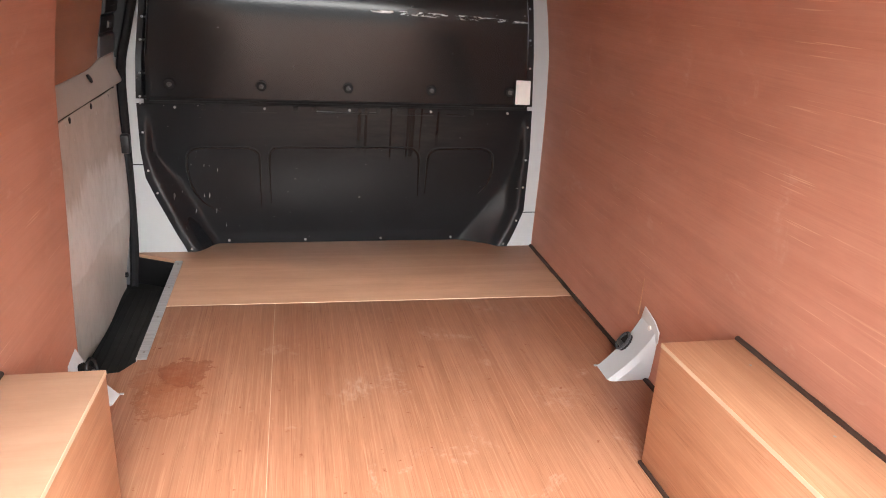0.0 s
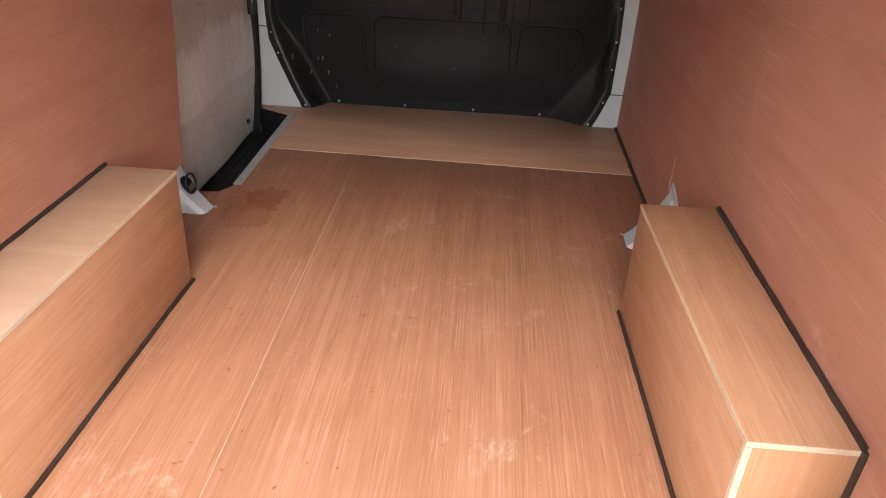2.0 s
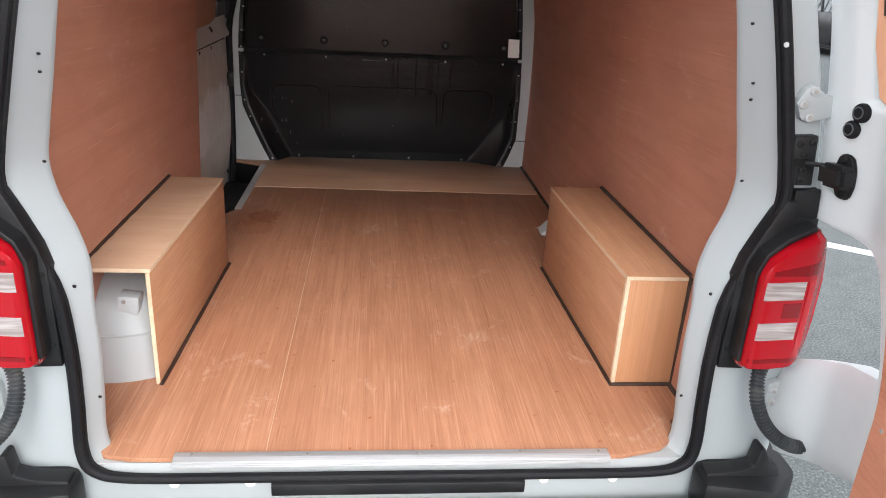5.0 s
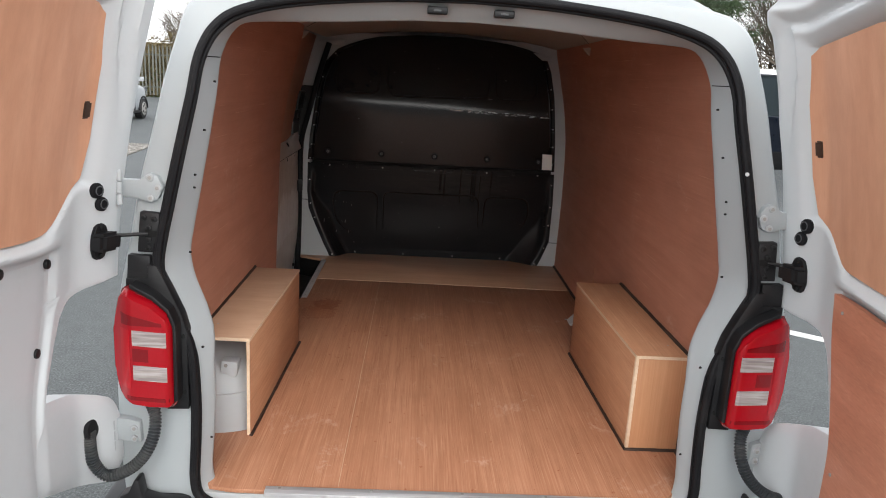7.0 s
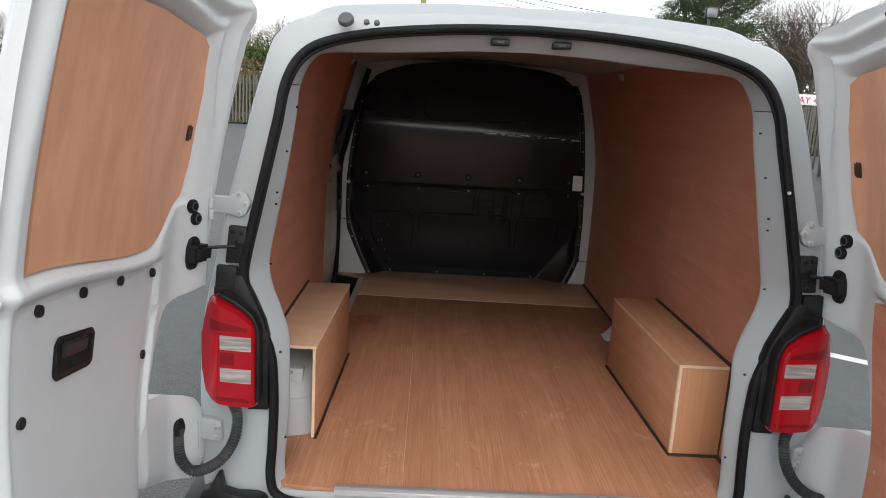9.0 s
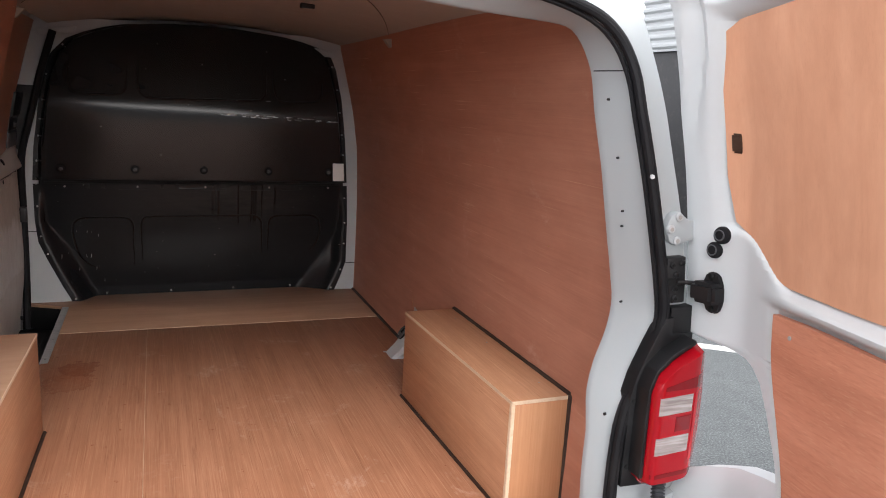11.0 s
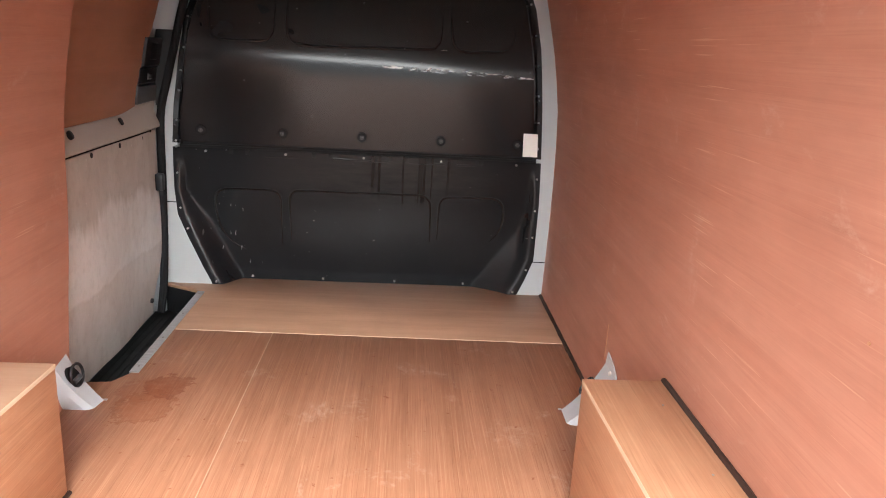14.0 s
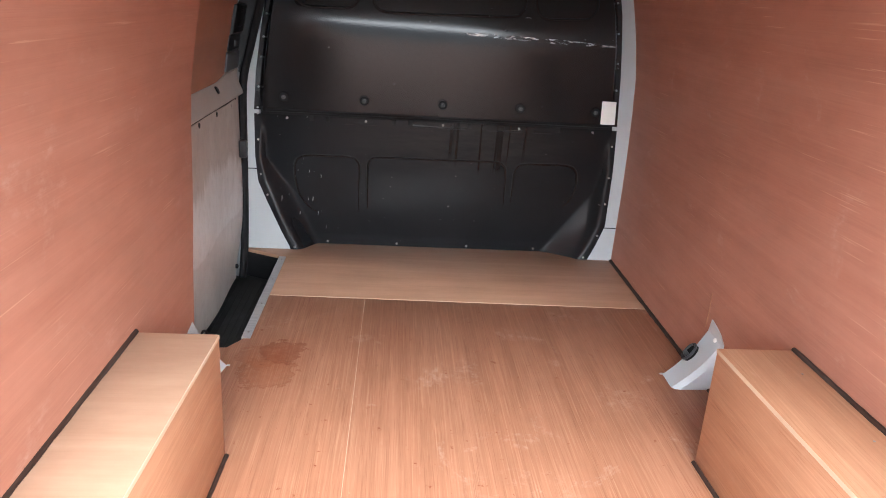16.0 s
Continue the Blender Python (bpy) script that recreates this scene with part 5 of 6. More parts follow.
def rear_door(side, swing, ply_below, inset=0.0):
    """A barn door: pressed frame, window panel, lower panel, stops and plugs. swing: degrees short of square."""
    s = side
    near = 0.088 if ply_below else 0.105
    mid = MID - s * inset
    pivot = Vector((MID + s * 0.855, -0.005, 0))
    turn = Matrix.Translation(pivot) @ Matrix.Rotation(radians(-s * swing), 4, "Z") @ Matrix.Translation(-pivot)

    def drop(u):
        """How much lower the middle rail of the plywood-lined door runs towards its closing edge."""
        return 0.040 * smoothstep(0.28, 0.65, u) if ply_below else 0.0

    def P(u, z, off=0.0):
        up = drop(u) * smoothstep(1.10, 1.22, z) * smoothstep(1.60, 1.30, z)
        return turn @ Vector((mid + s * (door_face(u, z + up, near) - off), -u + 0.01, z))

    base = [0.44 + 0.02 * i for i in range(81)]
    zs = sorted(set([round(z, 4) for z in base if z < 2.03] + [1.284 + 0.006 * i for i in range(30)] + [1.845 + 0.005 * i for i in range(32)] + [0.953, 1.15, 1.165, 1.175, 1.185, 1.19, 1.195, 1.197]))
    frontr, backr = [], []
    nu = 32 + len(COLS) - 1
    for z in zs:
        u0 = ear(z)
        r, b = [], []
        for k in range(nu + 1):
            u = u0 + (0.36 - u0) * k / 32 if k < 32 else COLS[k - 32]
            zz = min(z, door_top(u) - 0.002 * (2.04 - z))
            r.append(P(u, zz))
            thick = 0.055 + 0.02 * smoothstep(0.0, 0.2, u)
            b.append(P(u, zz, -thick) if u < 0.86 else turn @ Vector((mid + s * (0.955 - door_lean(zz) + 0.032 + 0.046 * smoothstep(1.40, 1.34, zz) + 0.014 * smoothstep(1.3, 0.7, zz)), -u + 0.01, zz)))
        frontr.append(r)
        backr.append(b)
    frame_ob = part("rear_door", skin(frontr, backr), M_WHITE, van, "open white rear door with a plywood window panel" + (" and a plywood lower panel" if ply_below else " and a white lower panel with a black handle"))

    # ear below the lamp
    cf, cb = [], []
    for k in range(21):
        u = 0.346 * k / 20
        low = 0.600 + 0.145 * (u / 0.34) + 0.05 * smoothstep(0.05, 0.0, u) ** 2
        high = lerp_table(((0.0, 0.80), (0.012, 0.84), (0.03, 0.862), (0.07, 0.886), (0.16, 0.925), (0.24, 0.946), (0.30, 0.956), (0.346, 0.962)), u)
        cf.append([P(u, low + (high - low) * i / 12, -0.004 - 0.012 * smoothstep(0.12, 0.0, min(i, 12 - i) / 12)) for i in range(13)])
        cb.append([P(u, low + (high - low) * i / 12, -0.06) for i in range(13)])
    part("lower_ear", skin(cf, cb), M_WHITE, frame_ob, "white pressed corner below the lamp")

    # window panel of plywood
    # outline-following sheet: for every u a column from the lower to the upper edge
    colf, colb = [], []
    for k in range(49):
        u = near + 0.002 + (0.826 - near) * k / 48
        v = u - near + 0.11
        lowz = 1.424 - 0.066 * smoothstep(0.85, 0.30, u) + 0.10 * smoothstep(0.30, 0.12, v) ** 1.5 + 0.10 * smoothstep(0.135, 0.112, v) ** 2
        lowz -= 0.8 * drop(u)
        topz = lerp_table(((0.10, 1.78), (0.125, 1.84), (0.16, 1.862), (0.45, 1.893), (0.86, 1.905)), v)
        c, b = [], []
        for i in range(17):
            z = lowz + (topz - lowz) * i / 16
            x = 0.955 - door_lean(z) - 0.055 * smoothstep(0.15, 0.0, u) + 0.006
            c.append(turn @ Vector((mid + s * x, -u + 0.01, z)))
            b.append(turn @ Vector((mid + s * (x + 0.006), -u + 0.01, z)))
        colf.append(c)
        colb.append(b)
    part("window_panel", skin(colf, colb), M_DOORPLY, frame_ob, "orange-brown plywood panel in the window opening")
    part("clip", tri_box(P, near + 0.013, near + 0.038, 1.605, 1.645, 0.004, 0.018), M_CLIP, frame_ob, "brown plastic panel clip")

    # lower panel
    colf, colb = [], []
    for k in range(25):
        u = 0.235 + 0.62 * k / 24
        topz = 1.364 - 0.062 * smoothstep(0.85, 0.22, u) - 0.03 * smoothstep(0.82, 0.855, u) ** 2
        c, b = [], []
        for i in range(21):
            z = 0.50 + (topz - 0.50) * i / 20
            uu = u + 0.09 * smoothstep(1.25, 0.9, z) * (0.855 - u) / 0.62
            c.append(P(uu, z, 0.004) if 0 < i < 20 and 0 < k < 24 else P(uu, z, -0.002))
            b.append(P(uu, z, -0.006))
        colf.append(c)
        colb.append(b)
    if ply_below:
        def Q(u, z, off):
            return turn @ Vector((mid + s * (0.955 - door_lean(z) - 0.055 * smoothstep(0.15, 0.0, u) - 0.010 - off), -u + 0.01, z))
        colf, colb = [], []
        for k in range(25):
            u = 0.238 + (0.855 - 0.238) * k / 24
            topz = 1.364 - 0.062 * smoothstep(0.85, 0.22, u) - 0.03 * smoothstep(0.82, 0.855, u) ** 2 - drop(u)
            pts = [(u + 0.09 * smoothstep(1.25, 0.9, z) * (0.855 - u) / 0.62, z) for z in [0.50 + (topz - 0.50) * i / 20 for i in range(21)]]
            colf.append([Q(a, z, 0.003) for a, z in pts])
            colb.append([Q(a, z, -0.012) for a, z in pts])
        part("lower_panel", skin(colf, colb), M_RDPLY, frame_ob, "scratched plywood lower panel")
        for u, z in ((0.29, 1.270), (0.56, 1.268), (0.80, 1.275), (0.36, 0.9), (0.79, 0.9)):
            q = Q(u, z, 0.004)
            part("screw", disc(q, (turn.to_3x3() @ Vector((-s, 0, 0))), 0.0042, 0.003, 10), M_STEEL, frame_ob)
    else:
        part("lower_panel", skin(colf, colb), M_WHITE, frame_ob, "flat white lower panel")
        for u, z in ((0.775, 1.346), (0.611, 1.335), (0.438, 1.315), (0.243, 1.285), (0.295, 1.09), (0.825, 1.158), (0.43, 0.75), (0.825, 0.75)):
            part("plug", disc(P(u, z, 0.006), (turn.to_3x3() @ Vector((-s, 0, 0))), 0.0115, 0.008, 14, 0.003), M_BLACK, frame_ob)
        ring = ((0.717, 1.262), (0.722, 1.200), (0.710, 1.188), (0.580, 1.170), (0.566, 1.178), (0.556, 1.236), (0.566, 1.250), (0.704, 1.274))
        handle = part("handle", plate(P, ring, 0.003, 0.010), M_BLACK, frame_ob, "black recessed plastic pull handle")
        part("recess", plate(P, ((0.705, 1.258), (0.709, 1.202), (0.580, 1.184), (0.570, 1.238)), 0.0095, 0.0112, 0.001), M_INSET, frame_ob, "dark handle recess")
        part("grip", plate(P, ((0.703, 1.262), (0.705, 1.232), (0.612, 1.218), (0.606, 1.246)), 0.011, 0.020, 0.004), M_GRIP, frame_ob, "worn dark grey grip")
        part("latch_button", plate(P, ((0.592, 1.230), (0.594, 1.204), (0.578, 1.202), (0.575, 1.228)), 0.011, 0.016, 0.002), M_BLACK, frame_ob, "black release button")
    for u, z, r in ((0.085, 1.43, 0.019), (0.07, 1.395, 0.018)):
        part("plug", disc(P(u, z, 0.004), (turn.to_3x3() @ Vector((-s, -0.4, 0))), r, 0.010, 18, 0.004), M_RUBBER, frame_ob, "black rubber plug")
        c, ax = P(u, z, 0.0105), (turn.to_3x3() @ Vector((-s, -0.4, 0))).normalized()
        a1 = ax.cross(Vector((0, 0, 1))).normalized()
        part("plug_ring", tube([c + 0.011 * (math.cos(k * math.pi / 9) * a1 + math.sin(k * math.pi / 9) * ax.cross(a1)) for k in range(18)], 0.0016, 6, True), M_DKGREY, frame_ob)
    part("check_flange", plate(P, ((0.058, 1.256), (0.072, 1.252), (0.084, 1.258), (0.090, 1.28), (0.090, 1.32), (0.084, 1.342), (0.072, 1.348), (0.058, 1.342), (0.050, 1.32), (0.050, 1.28)), 0.0, 0.009), M_BLACK, frame_ob, "black flange of the check strap")
    part("check_box", tri_box(P, 0.044, 0.096, 1.276, 1.324, 0.0, 0.040, 0.009), M_BLACK, frame_ob, "black check strap housing")
    for z in (1.264, 1.336):
        part("bolt", disc(P(0.071, z, 0.011), (turn.to_3x3() @ Vector((-s, 0, 0))), 0.0075, 0.006, 10, 0.002), M_INSET, frame_ob)
    if ply_below:
        part("brake_light", plate(P, ((0.42, 1.940), (0.42, 1.984), (0.64, 1.988), (0.64, 1.944)), 0.0, 0.035, 0.008), M_BLACK, frame_ob, "black cover of the high brake light")
    return frame_ob


def tri_box(P, u0, u1, z0, z1, o0, o1, bevel=0.004):
    bm = bmesh.new()
    v = [bm.verts.new(P(u, z, o)) for o in (o0, o1) for u, z in ((u0, z0), (u1, z0), (u1, z1), (u0, z1))]
    for f in ((0, 1, 2, 3), (7, 6, 5, 4), (0, 4, 5, 1), (1, 5, 6, 2), (2, 6, 7, 3), (3, 7, 4, 0)):
        bm.faces.new([v[i] for i in f])
    bmesh.ops.recalc_face_normals(bm, faces=bm.faces)
    bmesh.ops.bevel(bm, geom=bm.edges[:], offset=bevel, segments=2, affect="EDGES")
    return bm


def plate(P, outline, o0, o1, bevel=0.003):
    bm = bmesh.new()
    a, b = [bm.verts.new(P(u, z, o0)) for u, z in outline], [bm.verts.new(P(u, z, o1)) for u, z in outline]
    bm.faces.new(a)
    bm.faces.new(b[::-1])
    for i in range(len(a)):
        j = (i + 1) % len(a)
        bm.faces.new((a[i], b[i], b[j], a[j]))
    bmesh.ops.recalc_face_normals(bm, faces=bm.faces)
    bmesh.ops.bevel(bm, geom=bm.edges[:], offset=bevel, segments=2, affect="EDGES")
    return bm


M_GRIP = plastic("dark_grey_grip", (0.022, 0.023, 0.026), 0.35)
M_CLIP = plastic("brown_plastic", (0.045, 0.022, 0.013), 0.45)
M_RDPLY = plywood("lower_door_plywood", (0.52, 0.205, 0.125), (0.60, 0.245, 0.150), (0.66, 0.29, 0.19), "y", 0.42, 0.6, 0.2)
rear_door(-1, 0.0, False)
rear_door(1, 8.0, True, 0.033)

# ---------------------------------------------------------------- bumper and wheels
bump = part("bumper", prism([(-0.96, -0.02), (-0.97, -0.10), (-0.90, -0.155), (-0.6, -0.175), (0.63, -0.175), (0.93, -0.155), (1.0, -0.10), (0.99, -0.02)], "z", 0.24, 0.475, 0.02), M_BLACK, van, "black plastic rear bumper with raised corners")
for s in (-1, 1):
    part("corner", prism([(MID + s * 0.705, -0.012), (MID + s * 0.705, -0.09), (MID + s * 0.86, -0.12), (MID + s * 0.955, -0.04), (MID + s * 0.965, 0.25), (MID + s * 0.93, 0.25)], "z", 0.46, 0.565, 0.018), M_BLACK, bump)
    part("corner", prism([(MID + s * 0.72, 0.54), (MID + s * 0.72, 0.572), (MID + s * 0.79, 0.577), (MID + s * 0.832, 0.59), (MID + s * 0.840, 0.640), (MID + s * 0.852, 0.640), (MID + s * 0.870, 0.60), (MID + s * 0.893, 0.59), (MID + s * 0.91, 0.54)], "y", -0.06, -0.014, 0.006), M_BLACK, bump)
M_TYRE = plastic("black_tyre_rubber", (0.016, 0.016, 0.017), 0.75, 160.0, 0.3, 0.3)
for s in (-1, 1):
    for y in (0.75,):
        w = part("wheel", disc((MID + s * 0.86, y, 0.32), (1, 0, 0), 0.32, 0.16, 40, 0.03), M_TYRE, van, "black tyre on a grey steel rim")
        part("rim", disc((MID + s * 0.935, y, 0.32), (s, 0, 0), 0.20, 0.03, 24, 0.01), M_STEEL, w)

# ---------------------------------------------------------------- car park
def asphalt():
    m = Mat("worn_grey_asphalt", 0.85, spec=0.3)
    big = m.noise((1, 1, 1), 0.35, 5, 0.6)
    stone = m.noise((1, 1, 1), 95.0, 3, 0.7)
    mid = m.noise((1, 1, 1), 9.0, 4, 0.6)
    c = m.ramp(stone, (0.3, (0.06, 0.066, 0.067)), (0.55, (0.135, 0.145, 0.146)), (0.75, (0.30, 0.31, 0.305)))
    c = m.mix("MULTIPLY", 0.5, c, m.ramp(big, (0.3, (0.62, 0.64, 0.66)), (0.7, (1, 1, 1))))
    c = m.mix("MULTIPLY", 0.35, c, m.ramp(mid, (0.35, (0.6, 0.6, 0.6)), (0.6, (1, 1, 1))))
    m.colour(c)
    return m.bump(stone, 0.6, 0.004).m


def gravel():
    m = Mat("pale_gravel", 0.9, spec=0.2)
    v = m.n.new("ShaderNodeTexVoronoi")
    v.inputs["Scale"].default_value = 28.0
    m.l.new(m.tc.outputs["Object"], v.inputs["Vector"])
    c = m.ramp(v.outputs["Color"], (0.1, (0.16, 0.15, 0.13)), (0.5, (0.34, 0.32, 0.29)), (0.9, (0.58, 0.56, 0.53)))
    c = m.mix("MULTIPLY", 0.8, c, m.ramp(v.outputs["Distance"], (0.2, (1, 1, 1)), (0.75, (0.25, 0.23, 0.2))))
    m.colour(c)
    return m.bump(m.span(v.outputs["Distance"], 0.0, 1.0, 1.0, 0.0), 1.0, 0.02).m


M_LINE = paint("worn_white_line", (0.66, 0.66, 0.64), 0.8, (0.15, 0.15, 0.15), 0.9)
ground = part("ground", skin([[(x, y, 0) for x in (-400, -40, 0, 40, 400)] for y in (-400, -40, 0, 40, 700)]), asphalt(), label="worn grey asphalt car park", category="ground", kind="structure")
part("gravel_strip", prism([(-3.95, 1.2), (-4.0, 2.4), (-4.05, 3.3), (-4.3, 4.2), (-5.0, 7.0), (-5.6, 13.5), (-60, 14.5), (-60, 1.0)], "z", -0.02, 0.02), gravel(), label="pale loose gravel parking strip", category="gravel", kind="structure", smooth=False)
part("parking_line", prism([(2.35, 3.52), (2.42, 3.60), (5.9, 1.05), (5.85, 0.95)], "z", -0.01, 0.004), M_LINE, label="worn white painted parking line", category="road marking", kind="structure", smooth=False)

M_GLASS = Mat("dark_car_glass", 0.06)
M_GLASS.colour((0.03, 0.04, 0.045))
M_GLASS.b.inputs["Coat Weight"].default_value = 0.5
M_GLASS = M_GLASS.m
M_CHROME = Mat("chrome_trim", 0.15, 1.0).colour((0.7, 0.7, 0.72)).m
M_HEAD = lens("headlight_lens", (0.14, 0.15, 0.16), 0.1, 0.0)
M_PLATE = paint("pale_plate", (0.75, 0.75, 0.68), 0.4, amount=0.1)
M_INK = plastic("black_ink", (0.01, 0.01, 0.01), 0.5)


def car(label, colour, at, heading, length=3.9, width=1.68, height=1.47, estate=0.0, hood=0.23):
    """A parked car, its nose along +x before it is turned: shell, glasshouse, roof, wheels, lamps, mirrors, plates."""
    c = group_at("car", (0, 0, 0), label=label, category="car", group="parked cars")
    body_m = paint("car_paint", colour, 0.3, amount=0.08, coat=0.35)
    L, W, H = length, width / 2, height
    belt = 0.62 * H

    def ring(x):
        t = x / L + 0.5
        nose, tail = smoothstep(1.0, 0.86, t), smoothstep(0.0, 0.08, t)
        w = W * (0.80 + 0.20 * min(nose, 1)) * (0.86 + 0.14 * tail)
        top = lerp_table(((0.0, belt * 0.98), (0.04, belt), (0.60, belt * 0.985), (1 - hood, belt * 0.95), (0.95, belt * 0.80), (0.99, belt * 0.70), (1.0, belt * 0.62)), t)
        low = 0.22 + 0.05 * (1 - min(nose, tail))
        return [(x, -w * k, z) for k, z in ((0.55, low), (0.93, low + 0.02), (0.99, low + 0.14), (1.0, belt * 0.62), (0.975, belt * 0.80), (0.93, top - 0.02), (0.86, top), (0.4, top + 0.012))] + \
               [(x, w * k, z) for k, z in ((0.4, top + 0.012), (0.86, top), (0.93, top - 0.02), (0.975, belt * 0.80), (1.0, belt * 0.62), (0.99, low + 0.14), (0.93, low + 0.02), (0.55, low))]
    xs = [-L / 2 + L * i / 44 for i in range(45)]
    bm = skin([ring(x) for x in xs], None, closed=True)
    for x in (xs[0], xs[-1]):
        bm.faces.new([bm.verts.new(p) for p in ring(x)])
    shell = part("body", bm, body_m, c)
    # glasshouse and roof
    g0, g1, g2, g3 = -0.47 * L, (-0.42 + 0.0) * L, 0.10 * L, 0.285 * L

    def house(z, k):
        f = (z - belt) / (H - belt)
        a, b = g0 + (g1 - g0 + (1 - estate) * 0.06 * L) * f, g3 + (g2 - g3) * f
        w = W * (0.90 - 0.17 * f) * k
        n = 12
        return [(a + (b - a) * i / n, -w * (1 - 0.10 * (2 * i / n - 1) ** 4), z) for i in range(n + 1)] + [(b - (b - a) * i / n, w * (1 - 0.10 * (2 * i / n - 1) ** 4), z) for i in range(n + 1)]
    zs = [belt - 0.02 + (H - 0.05 - belt + 0.02) * i / 4 for i in range(5)]
    part("glass", skin([house(z, 0.985) for z in zs], None, closed=True), M_GLASS, c, "dark tinted windows")
    rows = [house(H - 0.075, 1.0), house(H - 0.055, 1.005), house(H - 0.02, 0.95), [(p[0] * 0.97, p[1] * 0.80, p[2]) for p in house(H - 0.004, 0.9)]]
    bm = skin(rows, None, closed=True)
    bm.faces.new([bm.verts.new(p) for p in rows[-1]])
    part("roof", bm, body_m, c)
    for s in (-1, 1):
        for t in (0.0, 0.30, 0.60, 1.0):
            lo, hi = house(belt - 0.01, 1.0), house(H - 0.06, 1.0)
            i = round(t * 12)
            a, b = Vector(lo[i]), Vector(hi[i])
            a.y, b.y = s * abs(a.y), s * abs(b.y)
            part("pillar", tube([a, b], 0.045 if t in (0.0, 1.0) else 0.028, 6), body_m if t in (0.0, 1.0) else M_BLACK, c)
        mx = g3 - 0.10 * L * 0.55
        part("mirror", prism([(mx - 0.03, belt + 0.03), (mx + 0.10, belt + 0.03), (mx + 0.08, belt + 0.15), (mx - 0.03, belt + 0.16)], "y", min(s * W * 1.0, s * (W + 0.17)), max(s * W * 1.0, s * (W + 0.17)), 0.02), body_m, c)
        for wx in (-0.315 * L, 0.325 * L):
            wheel = part("wheel", disc((wx, s * (W - 0.09), 0.30), (0, s, 0), 0.30, 0.20, 28, 0.03), M_TYRE, c)
            part("rim", disc((wx, s * (W + 0.012), 0.30), (0, s, 0), 0.195, 0.02, 20, 0.008), M_STEEL, wheel)
            for k in range(5):
                a = 2 * math.pi * k / 5
                part("gap", disc((wx + 0.12 * math.cos(a), s * (W + 0.021), 0.30 + 0.12 * math.sin(a)), (0, s, 0), 0.042, 0.004, 10), M_TYRE, wheel)
            part("arch", tube([(wx + 0.345 * math.cos(t), s * (W - 0.012), 0.30 + 0.345 * math.sin(t)) for t in [math.pi * q / 14 for q in range(15)]], 0.035, 6), M_BLACK, c)
        part("headlight", prism([(s * W * 0.50, belt * 0.66), (s * W * 0.86, belt * 0.72), (s * W * 0.87, belt * 0.86), (s * W * 0.60, belt * 0.78)], "x", L * 0.44, L * 0.487, 0.01), M_HEAD, c)
        part("tail_lamp", prism([(s * W * 0.72, belt * 0.72), (s * W * 0.88, belt * 0.70), (s * W * 0.90, belt * 1.02), (s * W * 0.78, belt * 1.03)], "x", -L * 0.503, -L * 0.47, 0.01), M_RED, c)
        part("sill", box(-L * 0.3, L * 0.3, min(s * W * 0.93, s * W * 1.0), max(s * W * 0.93, s * W * 1.0), 0.20, 0.27, 0.01), M_BLACK, c)
        part("door_handle", box(-0.10 * L, -0.05 * L, min(s * W * 0.97, s * (W + 0.012)), max(s * W * 0.97, s * (W + 0.012)), belt * 0.84, belt * 0.87, 0.006), body_m, c)
    grille = part("grille", box(L * 0.47, L * 0.508, -W * 0.55, W * 0.55, 0.30, 0.50, 0.02), M_BLACK, c)
    for i in range(3):
        part("bar", box(L * 0.505, L * 0.512, -W * 0.5, W * 0.5, 0.335 + 0.05 * i, 0.345 + 0.05 * i, 0.002), M_CHROME, grille)
    part("grille", box(L * 0.485, L * 0.503, -W * 0.35, W * 0.35, 0.62, 0.70, 0.012), M_BLACK, c)
    part("bumper", box(-L * 0.506, -L * 0.44, -W * 0.90, W * 0.90, 0.28, 0.64, 0.02), M_BLACK, c)
    for x0 in (L * 0.508, -L * 0.508):
        p = part("plate", box(x0 - 0.006, x0 + 0.006, -0.26, 0.26, 0.50, 0.61, 0.003), M_PLATE, c)
        for k in range(6):
            part("bar", box(x0 - 0.0085, x0 + 0.0085, -0.22 + 0.075 * k, -0.175 + 0.075 * k, 0.525, 0.585), M_INK, p)
    part("seam", box(-0.152 * L, -0.150 * L, -W * 1.003, W * 1.003, 0.28, belt * 0.9), M_INK, c)
    part("seam", box(0.168 * L, 0.170 * L, -W * 1.003, W * 1.003, 0.28, belt * 0.9), M_INK, c)
    c.matrix_world = Matrix.Translation(at) @ Matrix.Rotation(radians(heading), 4, "Z")
    return c


car("bright red small hatchback parked on gravel", (0.62, 0.012, 0.016), (-6.42, 7.27, 0.02), 4, 3.7, 1.64, 1.5)
car("black hatchback with chrome grille bars on gravel", (0.02, 0.022, 0.027), (-5.98, 2.82, 0.02), 20, 4.2, 1.78, 1.47)
car("dark blue hatchback parked behind the red car", (0.035, 0.05, 0.075), (-12.6, 15.6, 0.02), 0, 4.2, 1.75, 1.62)
car("dark grey hatchback parked on gravel", (0.022, 0.024, 0.028), (-9.9, 12.9, 0.02), 0, 4.2, 1.75, 1.57)
car("silver estate car parked by the fence", (0.42, 0.44, 0.46), (-9.2, 18.8, 0.0), 92, 4.5, 1.85, 1.72, 1.0)
car("red and white hatchback parked by the fence", (0.5, 0.03, 0.03), (-12.6, 18.6, 0.0), 88, 4.0, 1.7, 1.5, 1.0)
car("dark blue pickup with a hard top, tail lamps lit by daylight", (0.006, 0.010, 0.019), (6.42, 15.0, 0.0), 90, 5.0, 1.85, 2.15, 1.0)
car("black four-wheel-drive car with its nose to the van", (0.01, 0.011, 0.013), (12.8, 18.2, 0.0), -92, 4.5, 1.85, 1.8, 1.0)

